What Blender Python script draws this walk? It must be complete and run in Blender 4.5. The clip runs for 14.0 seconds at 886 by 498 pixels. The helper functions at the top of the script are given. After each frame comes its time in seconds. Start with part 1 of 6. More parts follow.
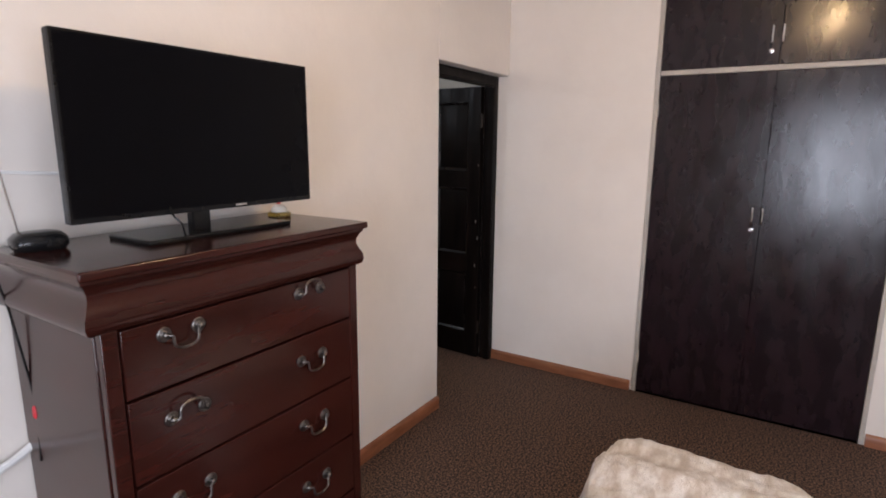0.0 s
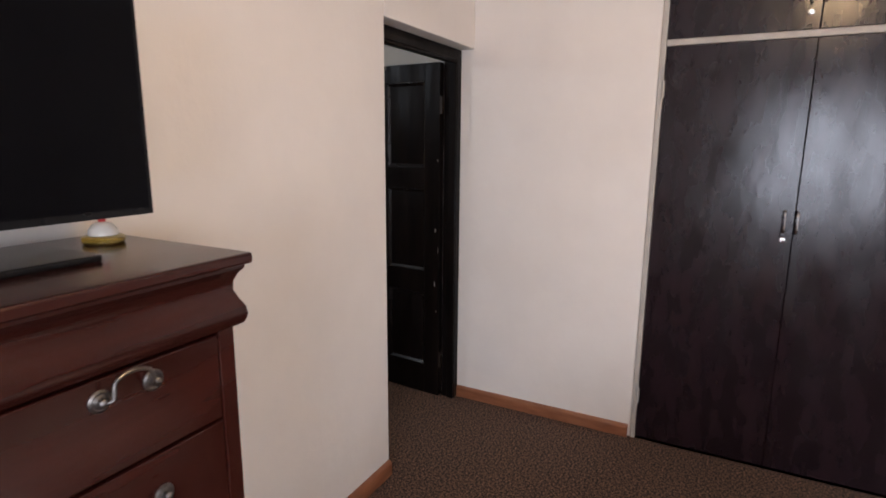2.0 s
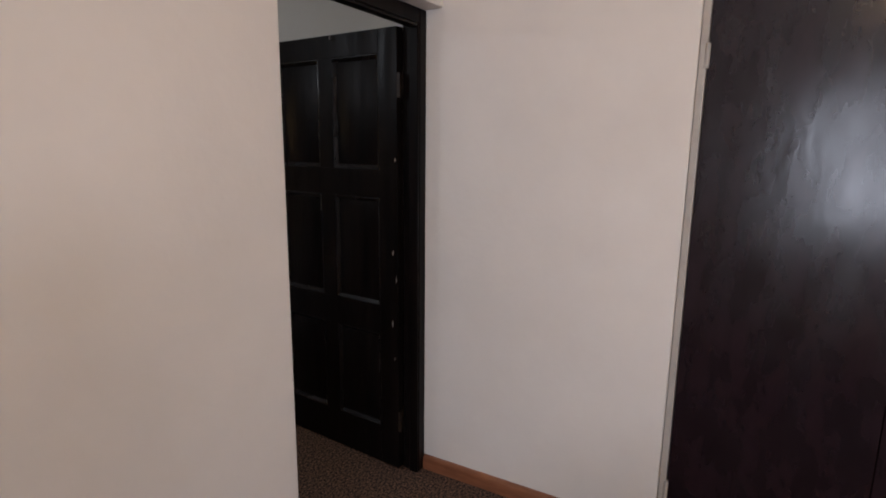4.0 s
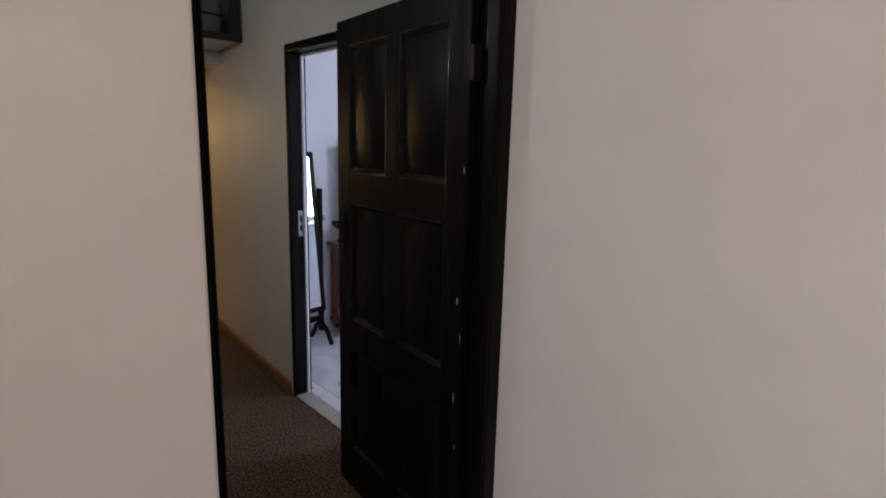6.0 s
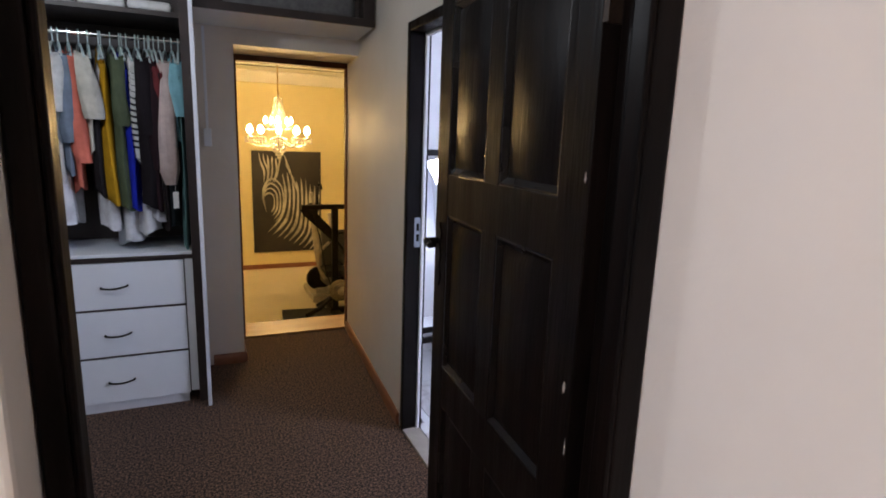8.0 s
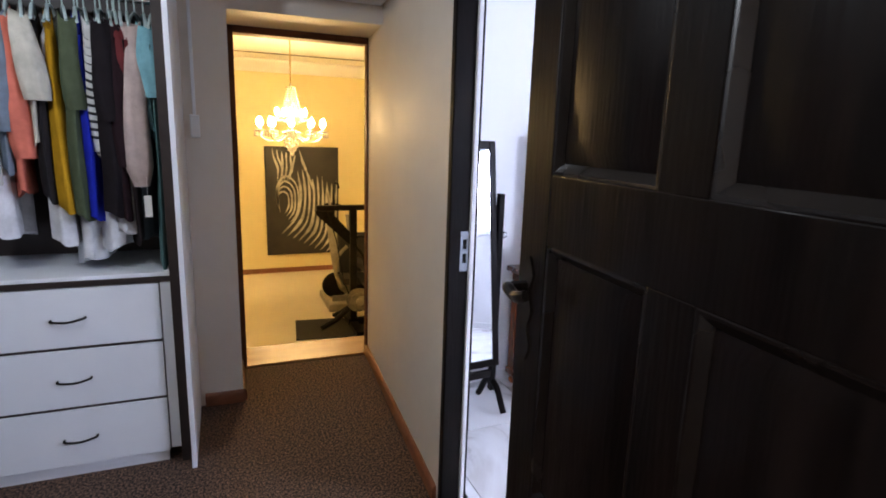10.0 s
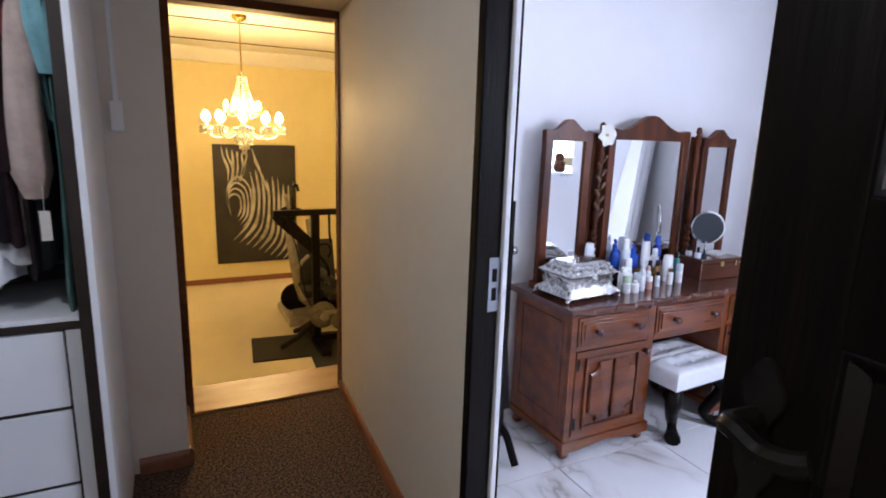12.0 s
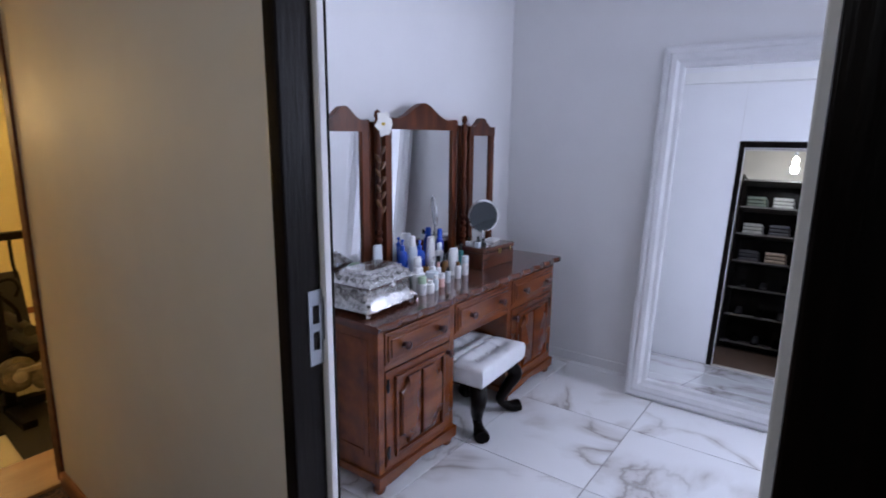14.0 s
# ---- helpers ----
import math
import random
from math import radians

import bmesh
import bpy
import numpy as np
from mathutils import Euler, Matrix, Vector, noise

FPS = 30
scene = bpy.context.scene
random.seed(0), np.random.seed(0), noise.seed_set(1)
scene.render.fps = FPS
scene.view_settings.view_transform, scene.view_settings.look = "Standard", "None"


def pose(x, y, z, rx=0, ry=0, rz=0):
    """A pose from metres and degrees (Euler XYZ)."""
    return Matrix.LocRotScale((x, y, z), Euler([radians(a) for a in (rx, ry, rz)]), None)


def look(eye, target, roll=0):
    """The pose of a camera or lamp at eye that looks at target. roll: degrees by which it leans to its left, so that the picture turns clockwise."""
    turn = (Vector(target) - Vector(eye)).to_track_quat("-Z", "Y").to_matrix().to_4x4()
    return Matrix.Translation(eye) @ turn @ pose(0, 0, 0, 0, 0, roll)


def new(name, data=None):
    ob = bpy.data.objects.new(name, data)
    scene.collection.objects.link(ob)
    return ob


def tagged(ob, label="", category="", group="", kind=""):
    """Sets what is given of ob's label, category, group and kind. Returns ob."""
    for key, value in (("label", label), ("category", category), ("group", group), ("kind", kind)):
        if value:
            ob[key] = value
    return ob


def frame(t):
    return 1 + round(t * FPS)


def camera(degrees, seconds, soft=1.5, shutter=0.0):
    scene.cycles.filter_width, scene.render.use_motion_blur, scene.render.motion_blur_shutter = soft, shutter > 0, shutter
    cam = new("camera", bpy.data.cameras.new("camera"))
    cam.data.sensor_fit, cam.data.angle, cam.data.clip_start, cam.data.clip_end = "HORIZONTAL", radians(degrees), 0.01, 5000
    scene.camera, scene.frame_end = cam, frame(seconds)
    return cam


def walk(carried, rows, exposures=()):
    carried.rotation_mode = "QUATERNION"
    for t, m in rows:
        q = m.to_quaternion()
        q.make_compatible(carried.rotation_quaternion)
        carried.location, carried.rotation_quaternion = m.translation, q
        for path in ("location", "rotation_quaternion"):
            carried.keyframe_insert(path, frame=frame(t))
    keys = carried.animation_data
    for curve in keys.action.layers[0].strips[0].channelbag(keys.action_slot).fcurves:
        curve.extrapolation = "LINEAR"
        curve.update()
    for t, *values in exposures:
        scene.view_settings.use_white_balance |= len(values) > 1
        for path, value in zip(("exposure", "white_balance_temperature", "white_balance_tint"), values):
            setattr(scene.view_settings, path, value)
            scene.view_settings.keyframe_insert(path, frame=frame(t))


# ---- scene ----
cam = camera(78.0, 14.0, soft=1.8, shutter=0.3)
PATH = [
    (0, (-3.592, -1.706, 1.63), (-1.926, -0.669, 1.246), 0.5),
    (0.5, (-3.453, -1.566, 1.599), (-1.758, -0.575, 1.218), 0.5),
    (1, (-3.282, -1.472, 1.604), (-1.56, -0.53, 1.22), 0.4),
    (1.5, (-3.113, -1.4, 1.575), (-1.378, -0.484, 1.191), 0.4),
    (2, (-2.911, -1.324, 1.577), (-1.17, -0.419, 1.191), 0.5),
    (4.5, (-1.816, -1.153, 1.532), (-0.136, -0.132, 1.165), 0.8),
    (5, (-1.579, -1.132, 1.544), (0.004, 0.034, 1.176), 0.8),
    (5.5, (-1.428, -1.099, 1.538), (0.007, 0.243, 1.165), 1.2),
    (6, (-1.237, -1.012, 1.543), (0.076, 0.45, 1.168), 1.5),
    (6.5, (-1.079, -0.911, 1.538), (0.129, 0.639, 1.162), 1.7),
    (7, (-0.913, -0.824, 1.531), (0.155, 0.822, 1.145), 1.7),
    (7.5, (-0.771, -0.729, 1.536), (0.135, 1.012, 1.151), 1.8),
    (8, (-0.718, -0.62, 1.524), (0.078, 1.173, 1.136), 2.0),
    (10.5, (-0.544, 0.263, 1.48), (0.191, 2.079, 1.077), 1.8),
    (11, (-0.583, 0.394, 1.478), (0.171, 2.202, 1.074), 1.7),
    (11.5, (-0.57, 0.527, 1.456), (0.233, 2.313, 1.054), 1.9),
    (12, (-0.512, 0.683, 1.459), (0.369, 2.432, 1.056), 1.8),
    (12.5, (-0.469, 0.792, 1.443), (0.539, 2.47, 1.035), 1.7),
    (13, (-0.468, 0.927, 1.447), (0.726, 2.479, 1.042), 1.5),
    (13.5, (-0.464, 1.011, 1.44), (0.958, 2.361, 1.044), 1.0),
    (14, (-0.41, 1.108, 1.433), (1.172, 2.265, 1.034), 0.6),
]
EXPOSURES = [(0, -0.2), (1.5, -0.1), (2.0, -0.15), (4.5, -0.65), (5.5, -0.8), (6.5, -0.75), (7.5, -0.25), (8.0, -0.02), (10.5, 0.5), (11.5, 0.36), (12.5, 0.04), (13.5, -0.34), (14.0, -0.32)]
walk(cam, [(t, look(eye, target, roll)) for t, eye, target, roll in PATH], EXPOSURES)

# ---------------------------------------------------------------- world and light
world = bpy.data.worlds.new("World")
scene.world = world
world.use_nodes = True
wn = world.node_tree.nodes
sky = wn.new("ShaderNodeTexSky")
sky.sky_type = 'NISHITA'
sky.sun_disc = False
sky.sun_elevation = radians(48)
sky.sun_rotation = radians(200)
world.node_tree.links.new(sky.outputs[0], wn["Background"].inputs[0])
wn["Background"].inputs[1].default_value = 0.12

sun_data = bpy.data.lights.new("sun", "SUN")
sun_data.energy, sun_data.angle, sun_data.color = 2.5, radians(0.5), (1.0, 0.95, 0.88)
sun = new("sun", sun_data)
sun.matrix_world = pose(0, 0, 20, 42, 0, 160)


def area_lamp(name, eye, target, w, h, energy, color):
    d = bpy.data.lights.new(name, "AREA")
    d.shape, d.size, d.size_y, d.energy, d.color = 'RECTANGLE', w, h, energy, color
    o = new(name, d)
    o.matrix_world = look(eye, target)
    return o


def bulb_lamp(name, at, energy, color, radius=0.03):
    d = bpy.data.lights.new(name, "POINT")
    d.energy, d.color, d.shadow_soft_size = energy, color, radius
    o = new(name, d)
    o.location = at
    return o


DAY = (0.79, 0.84, 1.0)
WARM = (1.0, 0.62, 0.25)
area_lamp("window_light", (-6.12, -2.45, 1.35), (-2, -2.2, 1.2), 1.45, 1.45, 125, DAY)
area_lamp("window_light", (-4.6, -4.55, 1.6), (-3.2, 0, 1.2), 1.7, 1.3, 78, DAY)
area_lamp("window_light", (2.93, 0.10, 1.65), (1.2, 0.85, 0.1), 1.05, 0.95, 150, (0.68, 0.75, 1.0))
bulb_lamp("bedroom_bulb", (-2.15, -1.88, 2.64), 42, (1.0, 0.66, 0.36), 0.06)
bulb_lamp("passage_bulb", (-1.5, 1.604, 2.20), 21, (0.80, 0.86, 0.97), 0.04)

# ---------------------------------------------------------------- materials


def ramp_mix(nt, fac, a, b, lo=0.35, hi=0.65):
    r = nt.nodes.new("ShaderNodeValToRGB")
    r.color_ramp.elements[0].position, r.color_ramp.elements[1].position = lo, hi
    r.color_ramp.elements[0].color = (*a, 1)
    r.color_ramp.elements[1].color = (*b, 1)
    nt.links.new(fac, r.inputs[0])
    return r.outputs[0]


def mat(name, a, b=None, rough=0.5, metal=0.0, scale=8.0, stretch=(1, 1, 1), bump=0.0, bump_scale=60.0, detail=5.0,
        lo=0.35, hi=0.65, rough_var=0.0, coat=0.0, spread=0.0, emit=None, emit_strength=0.0, sheen=0.0, wave=None):
    m = bpy.data.materials.new(name)
    m.use_nodes = True
    nt = m.node_tree
    p = nt.nodes["Principled BSDF"]
    p.inputs["Roughness"].default_value = rough
    p.inputs["Metallic"].default_value = metal
    p.inputs["Coat Weight"].default_value = coat
    p.inputs["Coat Roughness"].default_value = 0.12
    p.inputs["Sheen Weight"].default_value = sheen
    if emit:
        p.inputs["Emission Color"].default_value = (*emit, 1)
        p.inputs["Emission Strength"].default_value = emit_strength
    tc = nt.nodes.new("ShaderNodeTexCoord")
    mp = nt.nodes.new("ShaderNodeMapping")
    mp.inputs["Scale"].default_value = stretch
    nt.links.new(tc.outputs["Object"], mp.inputs[0])
    n1 = nt.nodes.new("ShaderNodeTexNoise")
    n1.inputs["Scale"].default_value = scale
    n1.inputs["Detail"].default_value = detail
    n1.inputs["Roughness"].default_value = 0.6
    nt.links.new(mp.outputs[0], n1.inputs["Vector"])
    fac = n1.outputs["Fac"]
    if wave:
        wv = nt.nodes.new("ShaderNodeTexWave")
        wv.inputs["Scale"].default_value = wave
        wv.inputs["Distortion"].default_value = 7.0
        wv.inputs["Detail"].default_value = 3.0
        wv.inputs["Detail Scale"].default_value = 1.4
        nt.links.new(mp.outputs[0], wv.inputs["Vector"])
        mx = nt.nodes.new("ShaderNodeMath")
        mx.operation = 'MULTIPLY_ADD'
        mx.inputs[1].default_value = 0.45
        sc = nt.nodes.new("ShaderNodeMath")
        sc.operation = 'MULTIPLY'
        sc.inputs[1].default_value = 0.6
        nt.links.new(fac, sc.inputs[0])
        nt.links.new(wv.outputs["Fac"], mx.inputs[0])
        nt.links.new(sc.outputs[0], mx.inputs[2])
        fac = mx.outputs[0]
    col = ramp_mix(nt, fac, a, b or a, lo, hi)
    if spread:
        oi = nt.nodes.new("ShaderNodeObjectInfo")
        hs = nt.nodes.new("ShaderNodeHueSaturation")
        mr = nt.nodes.new("ShaderNodeMapRange")
        mr.inputs["To Min"].default_value, mr.inputs["To Max"].default_value = 1 - spread, 1 + spread
        nt.links.new(oi.outputs["Random"], mr.inputs["Value"])
        nt.links.new(mr.outputs[0], hs.inputs["Value"])
        nt.links.new(col, hs.inputs["Color"])
        col = hs.outputs[0]
    nt.links.new(col, p.inputs["Base Color"])
    if rough_var:
        n3 = nt.nodes.new("ShaderNodeTexNoise")
        n3.inputs["Scale"].default_value = scale * 0.7
        n3.inputs["Detail"].default_value = 4
        nt.links.new(mp.outputs[0], n3.inputs["Vector"])
        mr = nt.nodes.new("ShaderNodeMapRange")
        mr.inputs["From Min"].default_value, mr.inputs["From Max"].default_value = 0.3, 0.7
        mr.inputs["To Min"].default_value = max(0.02, rough - rough_var)
        mr.inputs["To Max"].default_value = min(1, rough + rough_var)
        nt.links.new(n3.outputs["Fac"], mr.inputs["Value"])
        nt.links.new(mr.outputs[0], p.inputs["Roughness"])
    if bump:
        n2 = nt.nodes.new("ShaderNodeTexNoise")
        n2.inputs["Scale"].default_value = bump_scale
        n2.inputs["Detail"].default_value = 4
        nt.links.new(mp.outputs[0], n2.inputs["Vector"])
        bp = nt.nodes.new("ShaderNodeBump")
        bp.inputs["Strength"].default_value = bump
        bp.inputs["Distance"].default_value = 0.01
        nt.links.new(n2.outputs["Fac"], bp.inputs["Height"])
        nt.links.new(bp.outputs[0], p.inputs["Normal"])
    return m


def marble(name):
    """White polished porcelain with grey-brown veins; each tile takes its own piece of the pattern."""
    m = bpy.data.materials.new(name)
    m.use_nodes = True
    nt = m.node_tree
    p = nt.nodes["Principled BSDF"]
    p.inputs["Roughness"].default_value = 0.12
    tc = nt.nodes.new("ShaderNodeTexCoord")
    oi = nt.nodes.new("ShaderNodeObjectInfo")
    ml = nt.nodes.new("ShaderNodeVectorMath")
    ml.operation = 'SCALE'
    cb = nt.nodes.new("ShaderNodeCombineXYZ")
    for i in range(3):
        nt.links.new(oi.outputs["Random"], cb.inputs[i])
    nt.links.new(cb.outputs[0], ml.inputs[0])
    ml.inputs["Scale"].default_value = 37.0
    ad = nt.nodes.new("ShaderNodeVectorMath")
    nt.links.new(tc.outputs["Object"], ad.inputs[0])
    nt.links.new(ml.outputs[0], ad.inputs[1])
    n = nt.nodes.new("ShaderNodeTexNoise")
    n.inputs["Scale"].default_value = 1.3
    n.inputs["Detail"].default_value = 6
    n.inputs["Distortion"].default_value = 0.9
    nt.links.new(ad.outputs[0], n.inputs["Vector"])
    sb = nt.nodes.new("ShaderNodeMath")
    sb.operation = 'SUBTRACT'
    sb.inputs[1].default_value = 0.5
    ab = nt.nodes.new("ShaderNodeMath")
    ab.operation = 'ABSOLUTE'
    nt.links.new(n.outputs["Fac"], sb.inputs[0])
    nt.links.new(sb.outputs[0], ab.inputs[0])
    r = nt.nodes.new("ShaderNodeValToRGB")
    e = r.color_ramp.elements
    e[0].position, e[0].color = 0.0, (0.38, 0.35, 0.335, 1)
    e[1].position, e[1].color = 0.075, (0.80, 0.80, 0.81, 1)
    mid = e.new(0.016)
    mid.color = (0.62, 0.60, 0.59, 1)
    nt.links.new(ab.outputs[0], r.inputs[0])
    # veins fade in and out
    n2 = nt.nodes.new("ShaderNodeTexNoise")
    n2.inputs["Scale"].default_value = 2.6
    nt.links.new(ad.outputs[0], n2.inputs["Vector"])
    mr = nt.nodes.new("ShaderNodeMapRange")
    mr.inputs["From Min"].default_value, mr.inputs["From Max"].default_value = 0.42, 0.6
    nt.links.new(n2.outputs["Fac"], mr.inputs["Value"])
    mx = nt.nodes.new("ShaderNodeMix")
    mx.data_type = 'RGBA'
    nt.links.new(mr.outputs[0], mx.inputs["Factor"])
    nt.links.new(r.outputs[0], mx.inputs[6])
    mx.inputs[7].default_value = (0.80, 0.80, 0.81, 1)
    nt.links.new(mx.outputs[2], p.inputs["Base Color"])
    return m


PLASTER = mat("plaster_paint", (0.685, 0.628, 0.572), (0.745, 0.687, 0.628), 0.55, scale=1.6, bump=0.16, bump_scale=22, rough_var=0.08)
PASSAGE_PAINT = mat("passage_paint", (0.59, 0.545, 0.475), (0.635, 0.59, 0.52), 0.58, scale=1.6, bump=0.10, bump_scale=26, rough_var=0.08)
WHITE_PAINT = mat("white_wall_paint", (0.76, 0.755, 0.765), (0.80, 0.795, 0.80), 0.6, scale=1.5, bump=0.06, bump_scale=40)
GYM_PAINT = mat("yellow_wall_paint", (0.72, 0.625, 0.34), (0.76, 0.665, 0.37), 0.55, scale=1.5, bump=0.05, bump_scale=40)
CEILING = mat("ceiling_paint", (0.78, 0.77, 0.75), (0.82, 0.81, 0.79), 0.7, scale=2, bump=0.05)
CARPET = mat("carpet_pile", (0.0045, 0.0026, 0.0019), (0.245, 0.137, 0.090), 0.95, scale=98, detail=12, lo=0.43, hi=0.66, bump=0.8, bump_scale=130)
DARK_WOOD = mat("dark_stained_door", (0.0022, 0.0015, 0.0013), (0.0065, 0.0038, 0.0030), 0.40, scale=3, stretch=(9, 9, 0.8), bump=0.10, bump_scale=14, rough_var=0.12)
DARK_WOOD.node_tree.nodes["Principled BSDF"].inputs["Specular IOR Level"].default_value = 0.10
MOULDING = mat("varnished_door_moulding", (0.004, 0.0028, 0.0024), (0.008, 0.0055, 0.0045), 0.26, scale=6, rough_var=0.06)
MOULDING.node_tree.nodes["Principled BSDF"].inputs["Specular IOR Level"].default_value = 0.32
WARD_WOOD = mat("dark_varnished_board", (0.009, 0.005, 0.0065), (0.018, 0.0095, 0.012), 0.20, scale=4, stretch=(1, 3, 1.2), bump=0.045, bump_scale=11, rough_var=0.06)
WARD_WOOD.node_tree.nodes["Principled BSDF"].inputs["Specular IOR Level"].default_value = 0.36
CHEST_WOOD = mat("cherry_varnish", (0.020, 0.0042, 0.0030), (0.036, 0.0078, 0.0054), 0.20, scale=2.2, stretch=(0.5, 2, 4), bump=0.012, bump_scale=30, rough_var=0.05, coat=0.10)
CHEST_WOOD.node_tree.nodes["Principled BSDF"].inputs["Specular IOR Level"].default_value = 0.35
SKIRT_WOOD = mat("reddish_skirting_wood", (0.17, 0.060, 0.028), (0.27, 0.105, 0.050), 0.35, scale=5, stretch=(1, 1, 6), bump=0.05)
GYM_FRAME = mat("dark_red_frame_wood", (0.085, 0.030, 0.014), (0.15, 0.055, 0.026), 0.55, scale=5, stretch=(1, 1, 6), bump=0.05)
GYM_FRAME.node_tree.nodes["Principled BSDF"].inputs["Specular IOR Level"].default_value = 0.2
RUST = mat("tarnished_hinge_metal", (0.016, 0.011, 0.009), (0.05, 0.032, 0.022), 0.5, 0.6, scale=60)
SILL_WOOD = mat("worn_pine_sill", (0.27, 0.125, 0.042), (0.36, 0.185, 0.072), 0.36, scale=2.2, stretch=(1, 4, 4), bump=0.04, bump_scale=30, rough_var=0.08)
TABLE_WOOD = mat("imbuia_wood", (0.055, 0.0105, 0.0026), (0.25, 0.062, 0.0105), 0.21, scale=2.4, stretch=(1.0, 5, 5), bump=0.015, bump_scale=40, coat=0.18, lo=0.22, hi=0.85)
MIRROR_WOOD = mat("dark_mirror_frame_wood", (0.042, 0.010, 0.004), (0.125, 0.032, 0.010), 0.36, scale=2.5, stretch=(6, 6, 1), bump=0.02, bump_scale=40)
MIRROR_WOOD.node_tree.nodes["Principled BSDF"].inputs["Specular IOR Level"].default_value = 0.22
TABLE_TOP = mat("polished_table_top", (0.075, 0.024, 0.014), (0.13, 0.045, 0.024), 0.14, scale=2.0, stretch=(1, 5, 3), coat=0.5, rough_var=0.05)
GREY_TRIM = mat("grey_beige_trim_paint", (0.36, 0.32, 0.28), (0.44, 0.40, 0.35), 0.5, scale=9, bump=0.1)
WHITE_BOARD = mat("white_melamine", (0.76, 0.79, 0.85), (0.80, 0.83, 0.88), 0.28, scale=3, bump=0.02)
# near-black for edging, and for shade painted at closet backs and drawer gaps
EDGE_AND_SHADE = mat("dark_edge_and_shade", (0.022, 0.015, 0.014), (0.034, 0.022, 0.02), 0.5, scale=10)
CHROME = mat("chrome", (0.62, 0.62, 0.63), (0.75, 0.75, 0.76), 0.16, 1.0, scale=20)
PEWTER = mat("antique_pewter", (0.10, 0.09, 0.085), (0.24, 0.22, 0.205), 0.36, 1.0, scale=60)
BLACK_PLASTIC = mat("black_plastic", (0.005, 0.005, 0.0055), (0.009, 0.009, 0.0095), 0.22, scale=30)
BLACK_PLASTIC.node_tree.nodes["Principled BSDF"].inputs["Specular IOR Level"].default_value = 0.3
BLACK_METAL = mat("black_metal", (0.006, 0.005, 0.005), (0.014, 0.012, 0.011), 0.42, 0.0, scale=20)
BLACK_METAL.node_tree.nodes["Principled BSDF"].inputs["Specular IOR Level"].default_value = 0.10
SCREEN = mat("tv_screen", (0.0022, 0.0022, 0.003), (0.003, 0.003, 0.004), 0.08, scale=2)
SCREEN.node_tree.nodes["Principled BSDF"].inputs["Specular IOR Level"].default_value = 0.07
MIRROR = mat("mirror_silver", (0.90, 0.91, 0.92), None, 0.01, 1.0)
WHITE_LEATHER = mat("white_leather", (0.78, 0.79, 0.81), (0.82, 0.83, 0.85), 0.38, scale=30, bump=0.08, bump_scale=180)
SILVER = mat("embossed_silver", (0.34, 0.335, 0.325), (0.80, 0.79, 0.77), 0.22, 1.0, scale=60, bump=0.45, bump_scale=90, lo=0.35, hi=0.62, detail=3.0)
GROUT = mat("tile_grout", (0.30, 0.29, 0.28), (0.38, 0.37, 0.36), 0.85, scale=60)
TILE = marble("veined_porcelain")
GYM_FLOOR = mat("cream_floor_tile", (0.66, 0.60, 0.48), (0.72, 0.66, 0.54), 0.30, scale=1.2)
FLUFF = mat("cream_fleece", (0.50, 0.42, 0.34), (0.80, 0.76, 0.71), 0.95, scale=9, stretch=(1, 2.2, 1), bump=0.8, bump_scale=120, sheen=0.5, lo=0.40, hi=0.60)

# ---------------------------------------------------------------- mesh helpers


def bm_box(bm, x0, x1, y0, y1, z0, z1, bevel=0.0, seg=2):
    r = bmesh.ops.create_cube(bm, size=1.0)
    m = Matrix.Translation(((x0 + x1) / 2, (y0 + y1) / 2, (z0 + z1) / 2)) @ Matrix.Diagonal((abs(x1 - x0), abs(y1 - y0), abs(z1 - z0), 1))
    bmesh.ops.transform(bm, matrix=m, verts=r["verts"])
    if bevel:
        ed = list({e for v in r["verts"] for e in v.link_edges})
        made = bmesh.ops.bevel(bm, geom=ed, offset=bevel, segments=seg, affect='EDGES', profile=0.5, clamp_overlap=True)
        flat = bm.faces.layers.int.get("flat") or bm.faces.layers.int.new("flat")
        for f in {f for v in made["verts"] for f in v.link_faces}:
            f.normal_update()
            if max(abs(c) for c in f.normal) > 0.999:
                f[flat] = 1


def box(x0, x1, y0, y1, z0, z1, bevel=0.0, seg=2):
    bm = bmesh.new()
    bm_box(bm, x0, x1, y0, y1, z0, z1, bevel, seg)
    return bm


def boxes(*items, bevel=0.0):
    bm = bmesh.new()
    for b in items:
        bm_box(bm, *b, bevel=bevel)
    return bm


def loft(bm, rings, cap=True, close=True):
    vs = [[bm.verts.new(p) for p in r] for r in rings]
    n = len(rings[0])
    for a, b in zip(vs, vs[1:]):
        for i in range(n if close else n - 1):
            j = (i + 1) % n
            bm.faces.new((a[i], a[j], b[j], b[i]))
    if cap:
        bm.faces.new(vs[0][::-1])
        bm.faces.new(vs[-1])
    return vs


def lathe(profile, at=(0, 0, 0), n=16, m=None, bm=None):
    """Turns (radius, height) pairs about the z axis."""
    bm = bm or bmesh.new()
    start = len(bm.verts)
    rings = [[(max(r, 1e-4) * math.cos(2 * math.pi * i / n), max(r, 1e-4) * math.sin(2 * math.pi * i / n), z) for i in range(n)] for r, z in profile]
    loft(bm, rings)
    bm.verts.ensure_lookup_table()
    bmesh.ops.transform(bm, matrix=Matrix.Translation(at) @ (m or Matrix()), verts=bm.verts[start:])
    return bm


